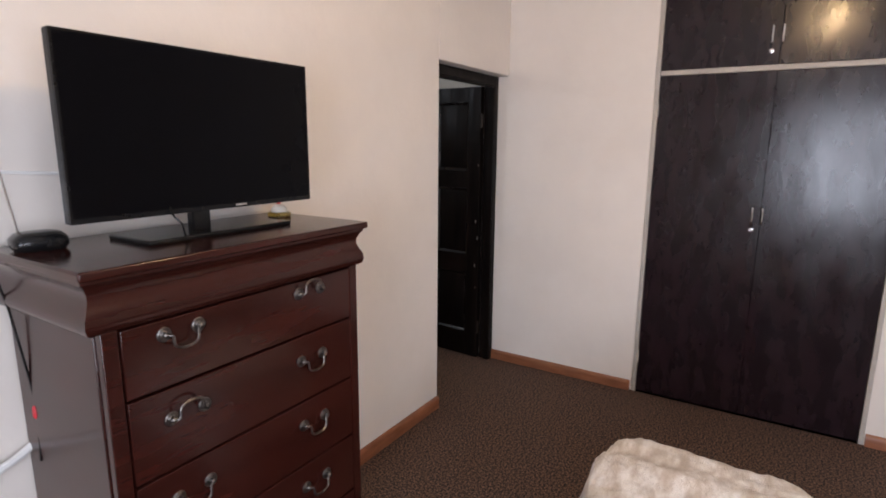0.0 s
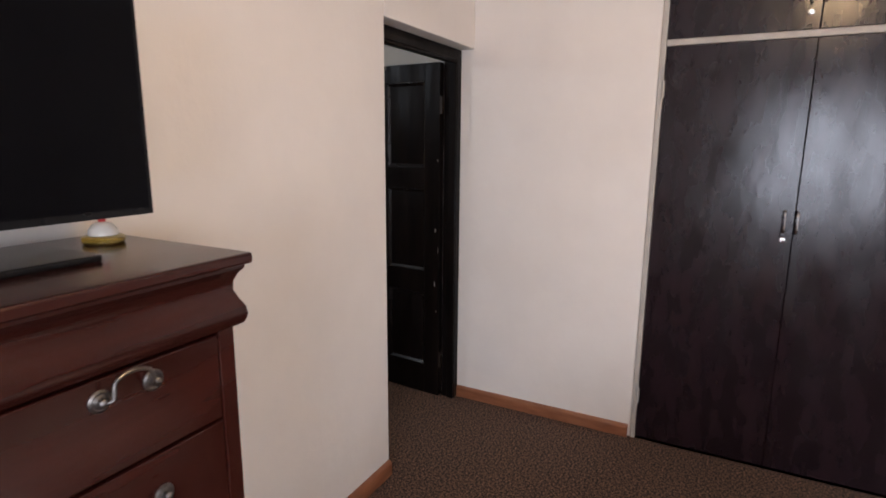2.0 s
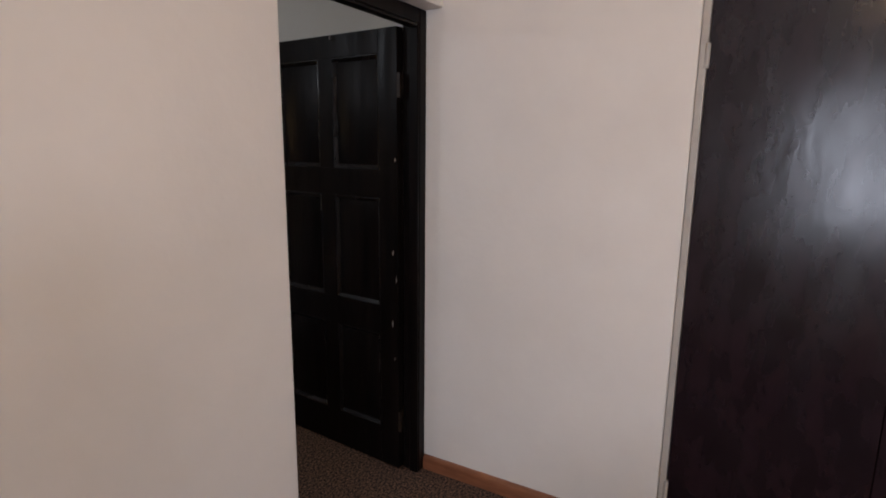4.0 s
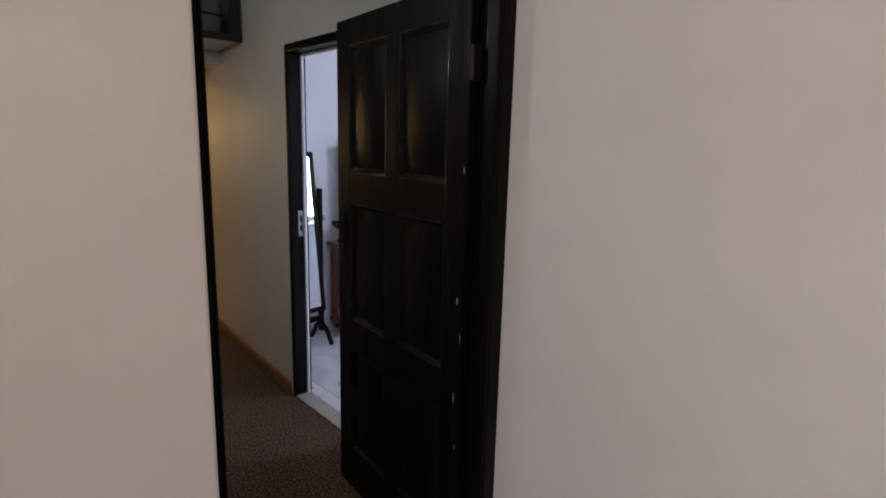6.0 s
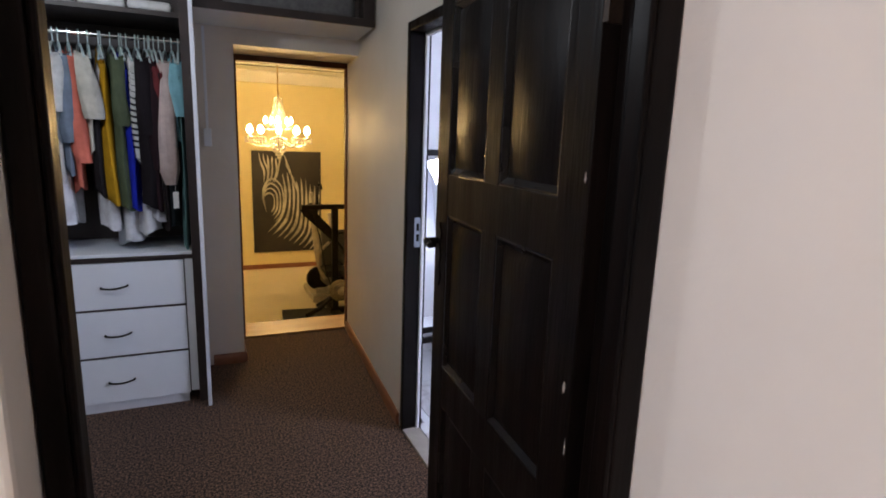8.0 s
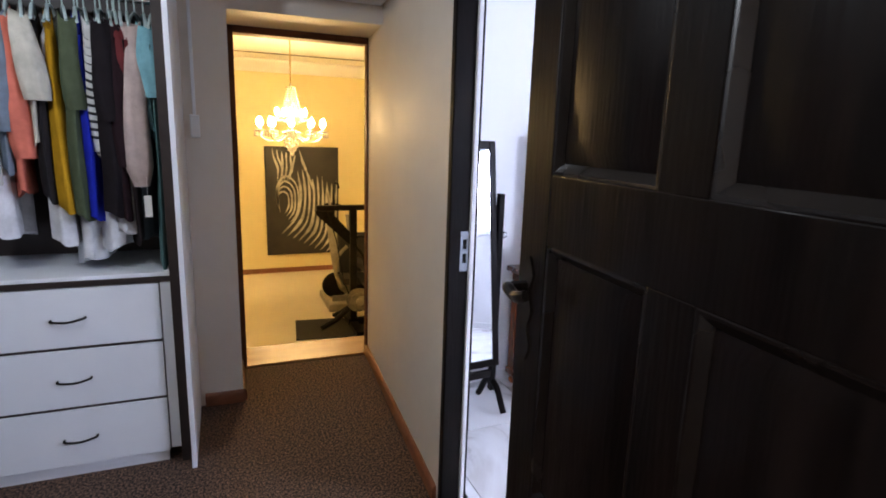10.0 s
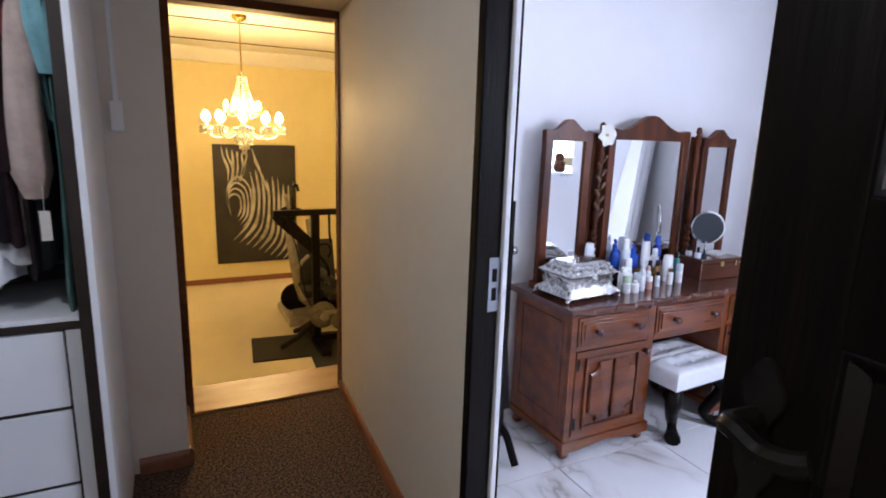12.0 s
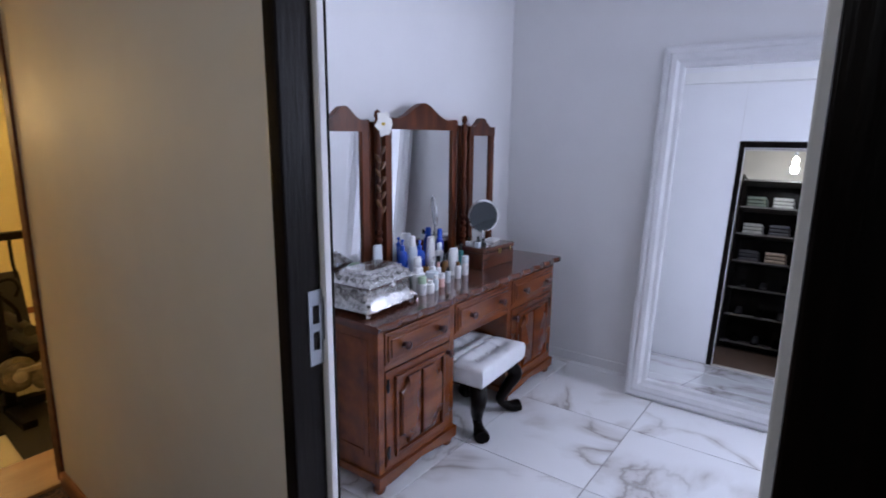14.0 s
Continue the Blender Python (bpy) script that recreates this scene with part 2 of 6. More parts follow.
def tube(points, radius, n=8, bm=None):
    """A round bar along points; radius is one number or one for each point."""
    bm = bm or bmesh.new()
    pts = [Vector(p) for p in points]
    rad = radius if isinstance(radius, (list, tuple)) else [radius] * len(pts)
    rings, side = [], None
    for i, p in enumerate(pts):
        d = (pts[min(i + 1, len(pts) - 1)] - pts[max(i - 1, 0)]).normalized()
        if side is None:
            side = d.orthogonal().normalized()
        side = (side - d * side.dot(d)).normalized()
        up = d.cross(side)
        rings.append([p + rad[i] * (math.cos(2 * math.pi * k / n) * side + math.sin(2 * math.pi * k / n) * up) for k in range(n)])
    loft(bm, rings)
    return bm


def prism(outline, y0, y1, bm=None, axis="y"):
    """A solid from an outline of (a, z) pairs, drawn out along y (or along x, where the pairs are (y, z); or z with (x, y))."""
    bm = bm or bmesh.new()
    put = {"y": lambda a, z, d: (a, d, z), "x": lambda a, z, d: (d, a, z), "z": lambda a, z, d: (a, z, d)}[axis]
    loft(bm, [[put(a, z, d) for a, z in outline] for d in (y0, y1)])
    bmesh.ops.recalc_face_normals(bm, faces=bm.faces)
    return bm


def curve_between(pts, n=6):
    """Points on a smooth curve through pts."""
    out = []
    P = [Vector(p) for p in pts]
    for i in range(len(P) - 1):
        a, b, c, d = P[max(i - 1, 0)], P[i], P[i + 1], P[min(i + 2, len(P) - 1)]
        for k in range(n):
            t = k / n
            out.append(0.5 * ((2 * b) + (c - a) * t + (2 * a - 5 * b + 4 * c - d) * t * t + (3 * b - a - 3 * c + d) * t ** 3))
    return out + [P[-1]]


def shade(ob, angle=40):
    me = ob.data
    me.shade_smooth()
    me.set_sharp_from_angle(angle=radians(angle))
    flat = me.attributes.get("flat")
    if flat:
        keep = np.zeros(len(me.polygons), dtype=np.int32)
        flat.data.foreach_get("value", keep)
        me.polygons.foreach_set("use_smooth", keep == 0)


def mesh_of(name, bm, material, smooth=40):
    bmesh.ops.recalc_face_normals(bm, faces=bm.faces)
    me = bpy.data.meshes.new(name)
    bm.to_mesh(me)
    bm.free()
    me.materials.append(material)
    ob = new(name, me)
    if smooth:
        shade(ob, smooth)
    return ob


def part(name, bm, material, parent, label="", smooth=40):
    ob = mesh_of(name, bm, material, smooth)
    ob.parent = parent
    if label:
        ob["label"] = label
    return ob


def structure(name, bm, material, label="", smooth=30):
    return tagged(mesh_of(name, bm, material, smooth), label, "", "", "structure")


def thing(name, label, category, at=(0, 0, 0), rz=0, group=""):
    """An empty at the base of a thing; its parts are drawn in its own frame."""
    ob = new(name)
    ob.empty_display_size = 0.1
    ob.matrix_world = pose(*at, 0, 0, rz)
    return tagged(ob, label, category, group)


def solid(name, bm, material, label, category, at=(0, 0, 0), rz=0, group="", smooth=40):
    ob = mesh_of(name, bm, material, smooth)
    ob.matrix_world = pose(*at, 0, 0, rz)
    return tagged(ob, label, category, group)


def skirting(name, p, q, height=0.075, depth=0.018, material=None):
    """A skirting board with a rounded top along the floor from p to q, standing out to the left of that way."""
    a, b = Vector((*p, 0)), Vector((*q, 0))
    d = (b - a).normalized()
    n = Vector((-d.y, d.x, 0))
    prof = [(0, 0), (depth, 0), (depth, height * 0.72), (depth * 0.8, height * 0.88), (depth * 0.35, height), (0, height)]
    bm = bmesh.new()
    loft(bm, [[e + n * u + Vector((0, 0, v)) for u, v in prof] for e in (a, b)])
    return structure(name, bm, material or SKIRT_WOOD, "varnished reddish wooden skirting board")

# ---------------------------------------------------------------- structure: bedroom
CEIL = 2.85
structure("floor", boxes((-6.2, 0.0, -4.6, 0.0, -0.1, 0.0), (-2.3, 0.2, 0.0, 3.575, -0.1, 0.0), (0.2, 0.34, 1.936, 3.575, -0.1, 0.0)), CARPET, "dark brown speckled loop-pile carpet", smooth=0)
structure("ceiling", boxes((-6.4, 0.6, -4.8, 0.0, CEIL, CEIL + 0.1)), CEILING, "plain white painted ceiling", smooth=0)


def rough_edge_wall(x0, x1, y0, y1, z0, z1):
    return box(x0, x1, y0, y1, z0, z1, 0.008, 2)


structure("wall_north", rough_edge_wall(-6.4, -0.905, 0.0, 0.24, 0, CEIL), PLASTER, "cream painted plaster wall behind the television")
structure("wall_north_lintel", box(-0.907, -0.001, 0.0, 0.24, 2.08, CEIL, 0.006), PLASTER, "cream painted plaster above the door")
structure("wall_east", rough_edge_wall(0.0, 0.2, -0.972, 0.24, 0, CEIL), PLASTER, "cream painted plaster wall beside the wardrobe")
structure("wall_east_far", box(0.0, 0.2, -4.8, -2.225, 0, CEIL), PLASTER, "cream painted plaster wall")
structure("wall_west", boxes((-6.4, -6.2, -4.8, -3.2, 0, CEIL), (-6.4, -6.2, -1.7, 0, 0, CEIL), (-6.4, -6.2, -3.2, -1.7, 0, 0.6), (-6.4, -6.2, -3.2, -1.7, 2.1, CEIL)), PLASTER, "cream painted plaster wall with a window")
structure("wall_south", boxes((-6.2, -5.5, -4.8, -4.6, 0, CEIL), (-3.7, 0, -4.8, -4.6, 0, CEIL), (-5.5, -3.7, -4.8, -4.6, 0, 0.9), (-5.5, -3.7, -4.8, -4.6, 2.3, CEIL)), PLASTER, "cream painted plaster wall with a window")
skirting("baseboard", (-0.91, 0.0), (-6.2, 0.0))
skirting("baseboard", (0.0, -0.96), (0.0, 0.077), 0.07)
skirting("baseboard", (0.0, -4.6), (0.0, -2.23), 0.07)

# built-in wardrobe
wardrobe = thing("built_in_wardrobe", "built-in wardrobe with dark varnished doors, closed", "wardrobe", (0, -0.975, 0))
part("carcass", boxes((0.03, 0.62, -1.25, 0, 0, 0.02), (0.60, 0.62, -1.25, 0, 0.02, 2.8), (0.03, 0.60, -0.02, 0, 0.02, 2.8), (0.03, 0.60, -1.25, -1.23, 0.02, 2.8), (0.03, 0.6, -1.23, -0.02, 2.0, 2.03)), WARD_WOOD, wardrobe)
part("frame", boxes((-0.006, 0.05, -0.022, 0.003, 0, CEIL - 0.002), (-0.006, 0.05, -1.25, -1.226, 0, CEIL - 0.002), (-0.005, 0.05, -1.226, -0.022, 2.028, 2.058), bevel=0.004), GREY_TRIM, wardrobe, "grey-beige painted trim")


def ward_door(y0, y1, z0, z1, handle_y, handle_z, key):
    d = part("door", box(0.002, 0.022, y0, y1, z0, z1, 0.002), WARD_WOOD, wardrobe)
    h = part("handle", tube(curve_between([(0.004, handle_y, handle_z - 0.05), (-0.022, handle_y, handle_z - 0.042), (-0.026, handle_y, handle_z), (-0.022, handle_y, handle_z + 0.042), (0.004, handle_y, handle_z + 0.05)], 4), 0.006), CHROME, d, "chrome bow handle")
    if key:
        part("keyhole", lathe([(0.013, 0), (0.013, 0.004), (0.009, 0.006), (0.003, 0.006), (0.003, 0.001)], (0.002, handle_y - 0.002, handle_z - 0.085), 14, pose(0, 0, 0, 0, -90, 0)), CHROME, d, "round chrome keyhole")
    return d


for lo, hi, hz in ((0.012, 2.026, 1.23), (2.060, CEIL - 0.004, 2.215)):
    ward_door(-0.625, -0.024, lo, hi, -0.585, hz, True)
    ward_door(-1.224, -0.628, lo, hi, -0.635, hz, False)
for hz in (0.25, 1.83):
    part("hinge", lathe([(0.008, -0.04), (0.008, 0.04)], (-0.004, -0.022, hz), 10), GREY_TRIM, wardrobe)

# ---------------------------------------------------------------- doorway and panel door
fr = boxes((-0.903, -0.872, 0.078, 0.155, 0, 2.078), (-0.055, -0.002, 0.078, 0.164, 0, 2.078), (-0.872, -0.055, 0.078, 0.155, 2.018, 2.078), (-0.872, -0.862, 0.080, 0.125, 0, 2.018), (-0.067, -0.055, 0.080, 0.125, 0, 2.018), (-0.862, -0.067, 0.080, 0.125, 2.005, 2.018), bevel=0.005)
structure("door_frame_1", fr, DARK_WOOD, "dark-stained wooden door frame, worn")


def panel_door(w, h, t, rows, stile, material):
    """A leaf from x=0 (hinge edge) to w, from y=0 to t, with sunk panels in a frame; returns leaf and panels as bmeshes."""
    mid = w / 2
    bm = bmesh.new()
    zs = [0] + [z for r in rows for z in r] + [h]
    bm_box(bm, 0, stile, 0, t, 0, h, 0.003)
    bm_box(bm, w - stile, w, 0, t, 0, h, 0.003)
    for a, b in zip(zs[0::2], zs[1::2]):
        bm_box(bm, stile - 0.001, w - stile + 0.001, 0.001, t - 0.001, a, b, 0.002)
    for a, b in rows:
        bm_box(bm, mid - stile * 0.42, mid + stile * 0.42, 0.001, t - 0.001, a - 0.001, b + 0.001, 0.002)
    panels = []
    for a, b in rows:
        for x0, x1 in ((stile, mid - stile * 0.42), (mid + stile * 0.42, w - stile)):
            pb = bmesh.new()
            bm_box(pb, x0 - 0.004, x1 + 0.004, t * 0.36, t * 0.64, a - 0.004, b + 0.004)
            ins = 0.035
            for s in (-1, 1):
                y_in, y_out = t / 2 + s * t * 0.14, t / 2 + s * t * 0.34
                lo = [(x0 + ins * .55, y_in, a + ins * .55), (x1 - ins * .55, y_in, a + ins * .55), (x1 - ins * .55, y_in, b - ins * .55), (x0 + ins * .55, y_in, b - ins * .55)]
                hi = [(x0 + ins * 1.3, y_out, a + ins * 1.3), (x1 - ins * 1.3, y_out, a + ins * 1.3), (x1 - ins * 1.3, y_out, b - ins * 1.3), (x0 + ins * 1.3, y_out, b - ins * 1.3)]
                loft(pb, [lo, hi])
            mb = bmesh.new()
            for s in (-1, 1):          # a mitred, sloping bead from the stiles down to the sunk field, on both faces
                y_top, y_low = t / 2 + s * (t / 2 - 0.0015), t / 2 + s * t * 0.15
                ring = lambda o, y: [(x0 + o, y, a + o), (x1 - o, y, a + o), (x1 - o, y, b - o), (x0 + o, y, b - o)]
                loft(mb, [ring(-0.002, y_low), ring(-0.002, y_top - s * 0.001), ring(0.002, y_top), ring(0.006, y_top - s * 0.001), ring(0.012, y_top - s * 0.006), ring(0.020, y_low + s * 0.001), ring(0.020, y_low)], cap=False)
            panels.append((pb, mb))
    return bm, panels


leaf_angle = 85.5
door = thing("panel_door", "dark-stained six-panel wooden door, standing open", "door", (-0.045, 0.168, 0.008), leaf_angle)
leaf_bm, leaf_panels = panel_door(0.85, 2.005, 0.042, [(0.185, 0.655), (0.79, 1.29), (1.415, 1.905)], 0.105, DARK_WOOD)
part("leaf", leaf_bm, DARK_WOOD, door)
for pb, mb in leaf_panels:
    field = part("panel", pb, DARK_WOOD, door)
    part("moulding", mb, MOULDING, field, "worn bevelled moulding", smooth=25)
CHIP = mat("bare_chipped_wood", (0.20, 0.16, 0.13), (0.34, 0.29, 0.25), 0.7, scale=90)


def chip(parent, x, y, z, w, h, seed):
    """A ragged spot where the stain has been knocked off down to bare wood."""
    rng = random.Random(seed)
    rim = [(x + w * rng.uniform(0.35, 1.0) * math.cos(q * math.pi / 5), z + h * rng.uniform(0.5, 1.0) * math.sin(q * math.pi / 5)) for q in range(10)]
    part("paint_chip", prism(rim, y, y + 0.0007), CHIP, parent, "pale chip in the dark stain", smooth=0)


for q, (x, z, w, h) in enumerate(((0.026, 1.05, 0.005, 0.016), (0.012, 1.46, 0.004, 0.012), (0.030, 0.72, 0.004, 0.020), (0.008, 0.93, 0.003, 0.022), (0.018, 0.55, 0.004, 0.010))):
    chip(door, x, 0.0419, z, w, h, q)
for hz in (0.24, 1.77):
    part("hinge", boxes((-0.016, 0.0, 0.040, 0.043, hz - 0.05, hz + 0.05), (-0.002, 0.001, 0.004, 0.036, hz - 0.05, hz + 0.05), bevel=0.001), RUST, door, "tarnished butt hinge")
for s, y in ((1, 0.042), (-1, 0.0)):
    rim = []
    for k in range(48):
        a = radians(k * 7.5)
        z = 0.105 * math.sin(a)
        rim.append(((0.015 + 0.007 * math.cos(z * 90)) * (1 if math.cos(a) >= 0 else -1) * min(1, 3 * abs(math.cos(a))) + 0.802, 1.155 + z))
    part("handle_plate", prism(rim, min(y, y + s * 0.005), max(y, y + s * 0.005)), BLACK_METAL, door, "scalloped dark metal handle plate")
    part("lever", tube(curve_between([(0.805, y, 1.200), (0.805, y + s * 0.038, 1.200), (0.79, y + s * 0.048, 1.203), (0.765, y + s * 0.047, 1.195), (0.740, y + s * 0.050, 1.200), (0.726, y + s * 0.044, 1.205)], 4), 0.011), BLACK_METAL, door, "dark metal lever handle")

part("hook", tube(curve_between([(0.37, 0.044, 1.985), (0.37, 0.056, 1.982), (0.37, 0.058, 1.990), (0.37, 0.054, 1.998)], 3), 0.003, 6), CHROME, door, "small metal hook")

# ---------------------------------------------------------------- structure: passage
TOP = 2.6
structure("passage_ceiling", box(-2.5, 0.36, 0.24, 3.85, TOP, TOP + 0.1), CEILING, "plain white painted ceiling", smooth=0)
structure("passage_wall_west", box(-2.5, -2.3, 0.24, 3.85, 0, TOP), PASSAGE_PAINT, "pale grey-green painted wall")


def slant_wall(x0, y0, x1, y1, t, z0, z1):
    return prism([(x0, y0), (x1, y1), (x1 + t, y1), (x0 + t, y0)], z0, z1, axis="z")


structure("passage_wall_east_near", box(0.2, 0.292, 0.24, 1.02, 0, TOP), PASSAGE_PAINT, "pale grey-green painted wall")
structure("passage_wall_east_lintel", box(0.2, 0.292, 1.02, 1.935, 2.06, TOP), PASSAGE_PAINT, "pale grey-green painted wall above the doorway")
structure("passage_wall_east_far", slant_wall(0.2013, 1.935, 0.3145, 3.62, 0.09, 0, TOP), PASSAGE_PAINT, "pale grey-green painted wall, softly glossy")
skirting("baseboard", (0.2043, 1.965), (0.312, 3.57), 0.07)
structure("passage_wall_north", boxes((-2.3, -0.505, 3.13, 3.80, 0, TOP), (-0.505, 0.33, 3.13, 3.80, 2.06, TOP), (0.33, 0.405, 3.622, 3.80, 2.06, TOP)), PLASTER, "cream painted wall round the doorway to the gym")
skirting("baseboard", (-0.505, 3.13), (-0.70, 3.13), 0.07)
skirting("baseboard", (-0.505, 3.56), (-0.505, 3.13), 0.07)
# door frame 2, dark on the passage side and white inside
structure("door_frame_2", boxes((0.196, 0.275, 1.900, 1.935, 0, 2.060), (0.196, 0.275, 1.02, 1.13, 0, 2.060), (0.196, 0.275, 1.13, 1.900, 2.015, 2.060), bevel=0.005), DARK_WOOD, "dark-stained wooden door frame")
structure("door_frame_2_inner", boxes((0.2755, 0.292, 1.887, 1.935, 0, 2.060), (0.2755, 0.292, 1.02, 1.145, 0, 2.060), (0.2755, 0.292, 1.145, 1.887, 2.0, 2.060), bevel=0.003), WHITE_PAINT, "white painted inner door frame")
structure("door_trim", boxes((0.2965, 0.301, 1.890, 1.935, 0, 2.065), (0.2965, 0.301, 1.07, 1.14, 0, 2.065), (0.2965, 0.301, 1.14, 1.890, 2.005, 2.065), bevel=0.002), DARK_WOOD, "dark-stained door surround")
structure("threshold", box(0.20, 0.292, 1.13, 1.900, -0.05, 0.008, 0.003), GREY_TRIM, "pale metal door threshold")
strike = thing("strike_plate", "chrome lock strike plate on the dark door frame", "strike plate", (0.258, 1.8995, 1.07))
part("plate", boxes((-0.017, 0.017, -0.002, 0, -0.075, -0.045), (-0.017, 0.017, -0.002, 0, -0.008, 0.008), (-0.017, 0.017, -0.002, 0, 0.045, 0.075), (-0.017, -0.008, -0.002, 0, -0.045, -0.008), (0.008, 0.017, -0.002, 0, -0.045, -0.008), (-0.017, -0.008, -0.002, 0, 0.008, 0.045), (0.008, 0.017, -0.002, 0, 0.008, 0.045)), mat("satin_steel", (0.26, 0.28, 0.31), (0.33, 0.35, 0.38), 0.35, 0.8, scale=30), strike, smooth=0)
part("lip", box(0.017, 0.024, -0.007, -0.001, -0.03, 0.06, 0.002), CHROME, strike)
# gym doorway
structure("door_frame_3", boxes((-0.505, -0.468, 3.56, 3.66, 0.013, 2.06), (0.30, 0.335, 3.56, 3.62, 0.013, 2.06), (-0.468, 0.30, 3.56, 3.66, 2.02, 2.06), bevel=0.004), GYM_FRAME, "reddish wooden door frame of the gym doorway")
structure("gym_sill", box(-0.505, 0.405, 3.575, 3.90, -0.79, 0.012, 0.006), SILL_WOOD, "worn pine door sill")

# ---------------------------------------------------------------- structure: gym, sunk below the passage
GZ = -0.79
structure("gym_floor", box(-3.0, 4.2, 3.8, 9.4, GZ - 0.1, GZ), GYM_FLOOR, "cream polished floor", smooth=0)
structure("gym_wall_north", box(-3.0, 4.2, 9.2, 9.4, GZ, 2.54), GYM_PAINT, "yellow painted wall")
structure("gym_wall_west", box(-3.2, -3.0, 3.8, 9.4, GZ, 2.54), GYM_PAINT, "yellow painted wall")
structure("gym_wall_east", box(4.2, 4.4, 3.8, 9.4, GZ, 2.54), GYM_PAINT, "yellow painted wall")
structure("gym_wall_south", boxes((-3.0, -0.505, 3.801, 3.9, GZ, 2.54), (0.406, 4.2, 3.622, 3.9, GZ, 2.64), (-0.505, 0.406, 3.801, 3.9, 2.06, 2.54)), GYM_PAINT, "yellow painted wall")
structure("gym_ceiling", box(-3.2, 4.4, 3.8, 9.4, 2.54, 2.64), CEILING, "white ceiling boards with dark joints", smooth=0)
for y in (5.6, 7.0, 8.4):
    structure("trim", box(-3.0, 4.2, y - 0.012, y + 0.012, 2.532, 2.54), EDGE_AND_SHADE, "dark ceiling joint strip")
bm = bmesh.new()
loft(bm, [[(x, 9.2, 2.36), (x, 9.17, 2.37), (x, 9.15, 2.41), (x, 9.08, 2.46), (x, 9.04, 2.51), (x, 9.04, 2.54), (x, 9.2, 2.54)] for x in (-3.0, 4.2)])
structure("cornice", bm, CEILING, "white plaster cornice")
structure("gym_baseboard", box(-3.0, 4.2, 9.18, 9.2, GZ, GZ + 0.08, 0.005), SKIRT_WOOD, "reddish wooden skirting board")

# ---------------------------------------------------------------- structure: dressing room
RT = 2.9
structure("dressing_wall_north", box(0.3, 3.05, 2.95, 3.12, 0, RT), WHITE_PAINT, "white painted wall behind the dressing table")
structure("dressing_wall_east", boxes((2.85, 3.05, -0.95, -0.45, 0, RT), (2.85, 3.05, 0.65, 2.95, 0, RT), (2.85, 3.05, -0.45, 0.65, 0, 1.15), (2.85, 3.05, -0.45, 0.65, 2.15, RT)), WHITE_PAINT, "white painted wall with a window")
structure("dressing_wall_west", boxes((0.2925, 0.296, -0.8, 1.02, 0, RT), (0.2925, 0.296, 1.02, 1.937, 2.061, RT), (0.285, 0.2925, -0.8, 1.937, TOP + 0.1, RT)), WHITE_PAINT, "white painted wall")
structure("dressing_wall_south", box(0.30, 2.85, -0.95, -0.8, 0, RT), WHITE_PAINT, "white painted wall")
structure("dressing_wall_west_far", slant_wall(0.2921, 1.939, 0.362, 2.95, 0.004, 0, RT), WHITE_PAINT, "white painted wall")
structure("dressing_ceiling", box(0.28, 3.05, -0.95, 3.12, RT, RT + 0.1), CEILING, "plain white ceiling", smooth=0)
dressing_floor = structure("dressing_floor", box(0.25, 2.9, -0.9, 3.0, -0.1, -0.006), GROUT, "white marble-look tiles with grey veins", smooth=0)
structure("dressing_trim", boxes((2.838, 2.85, -0.8, 2.95, 0, 0.06), (0.40, 2.838, 2.938, 2.95, 0, 0.06), bevel=0.003), WHITE_PAINT, "low white tile skirting")

# ---------------------------------------------------------------- bedroom: windows (behind the camera)


def window(name, label, w, h, at, rz):
    """A frame with two panes in a wall opening; drawn across local x, looking along y."""
    ob = new(name)
    ob.matrix_world = pose(*at, 0, 0, rz)
    tagged(ob, label, "window", "", "structure")
    part("window_frame", boxes((-w / 2, w / 2, -0.03, 0.03, 0, 0.05), (-w / 2, w / 2, -0.03, 0.03, h - 0.05, h), (-w / 2, -w / 2 + 0.05, -0.03, 0.03, 0.05, h - 0.05), (w / 2 - 0.05, w / 2, -0.03, 0.03, 0.05, h - 0.05), (-0.025, 0.025, -0.03, 0.03, 0.05, h - 0.05), bevel=0.004), WHITE_BOARD, ob)
    return ob


window("window_1", "white framed bedroom window", 1.5, 1.5, (-6.3, -2.45, 0.6), 90)
window("window_2", "white framed bedroom window", 1.8, 1.4, (-4.6, -4.7, 0.9), 0)
window("window_3", "white framed dressing room window", 1.1, 1.0, (2.98, 0.10, 1.15), 90)

BULB_MAT = mat("warm_bulb", (1, 0.9, 0.7), None, 0.4, emit=(1.0, 0.70, 0.36), emit_strength=14)
bed_lamp = thing("ceiling_light", "round frosted glass ceiling light, switched on", "ceiling light", (-2.15, -1.88, CEIL))
part("base", lathe([(0.10, 0), (0.10, -0.02), (0.07, -0.035), (0.0, -0.035)], n=24), CHROME, bed_lamp)
part("globe", lathe([(0.06, -0.035), (0.10, -0.06), (0.115, -0.10), (0.09, -0.14), (0.04, -0.16), (0.0, -0.163)], n=24), BULB_MAT, bed_lamp, "glowing frosted glass globe")

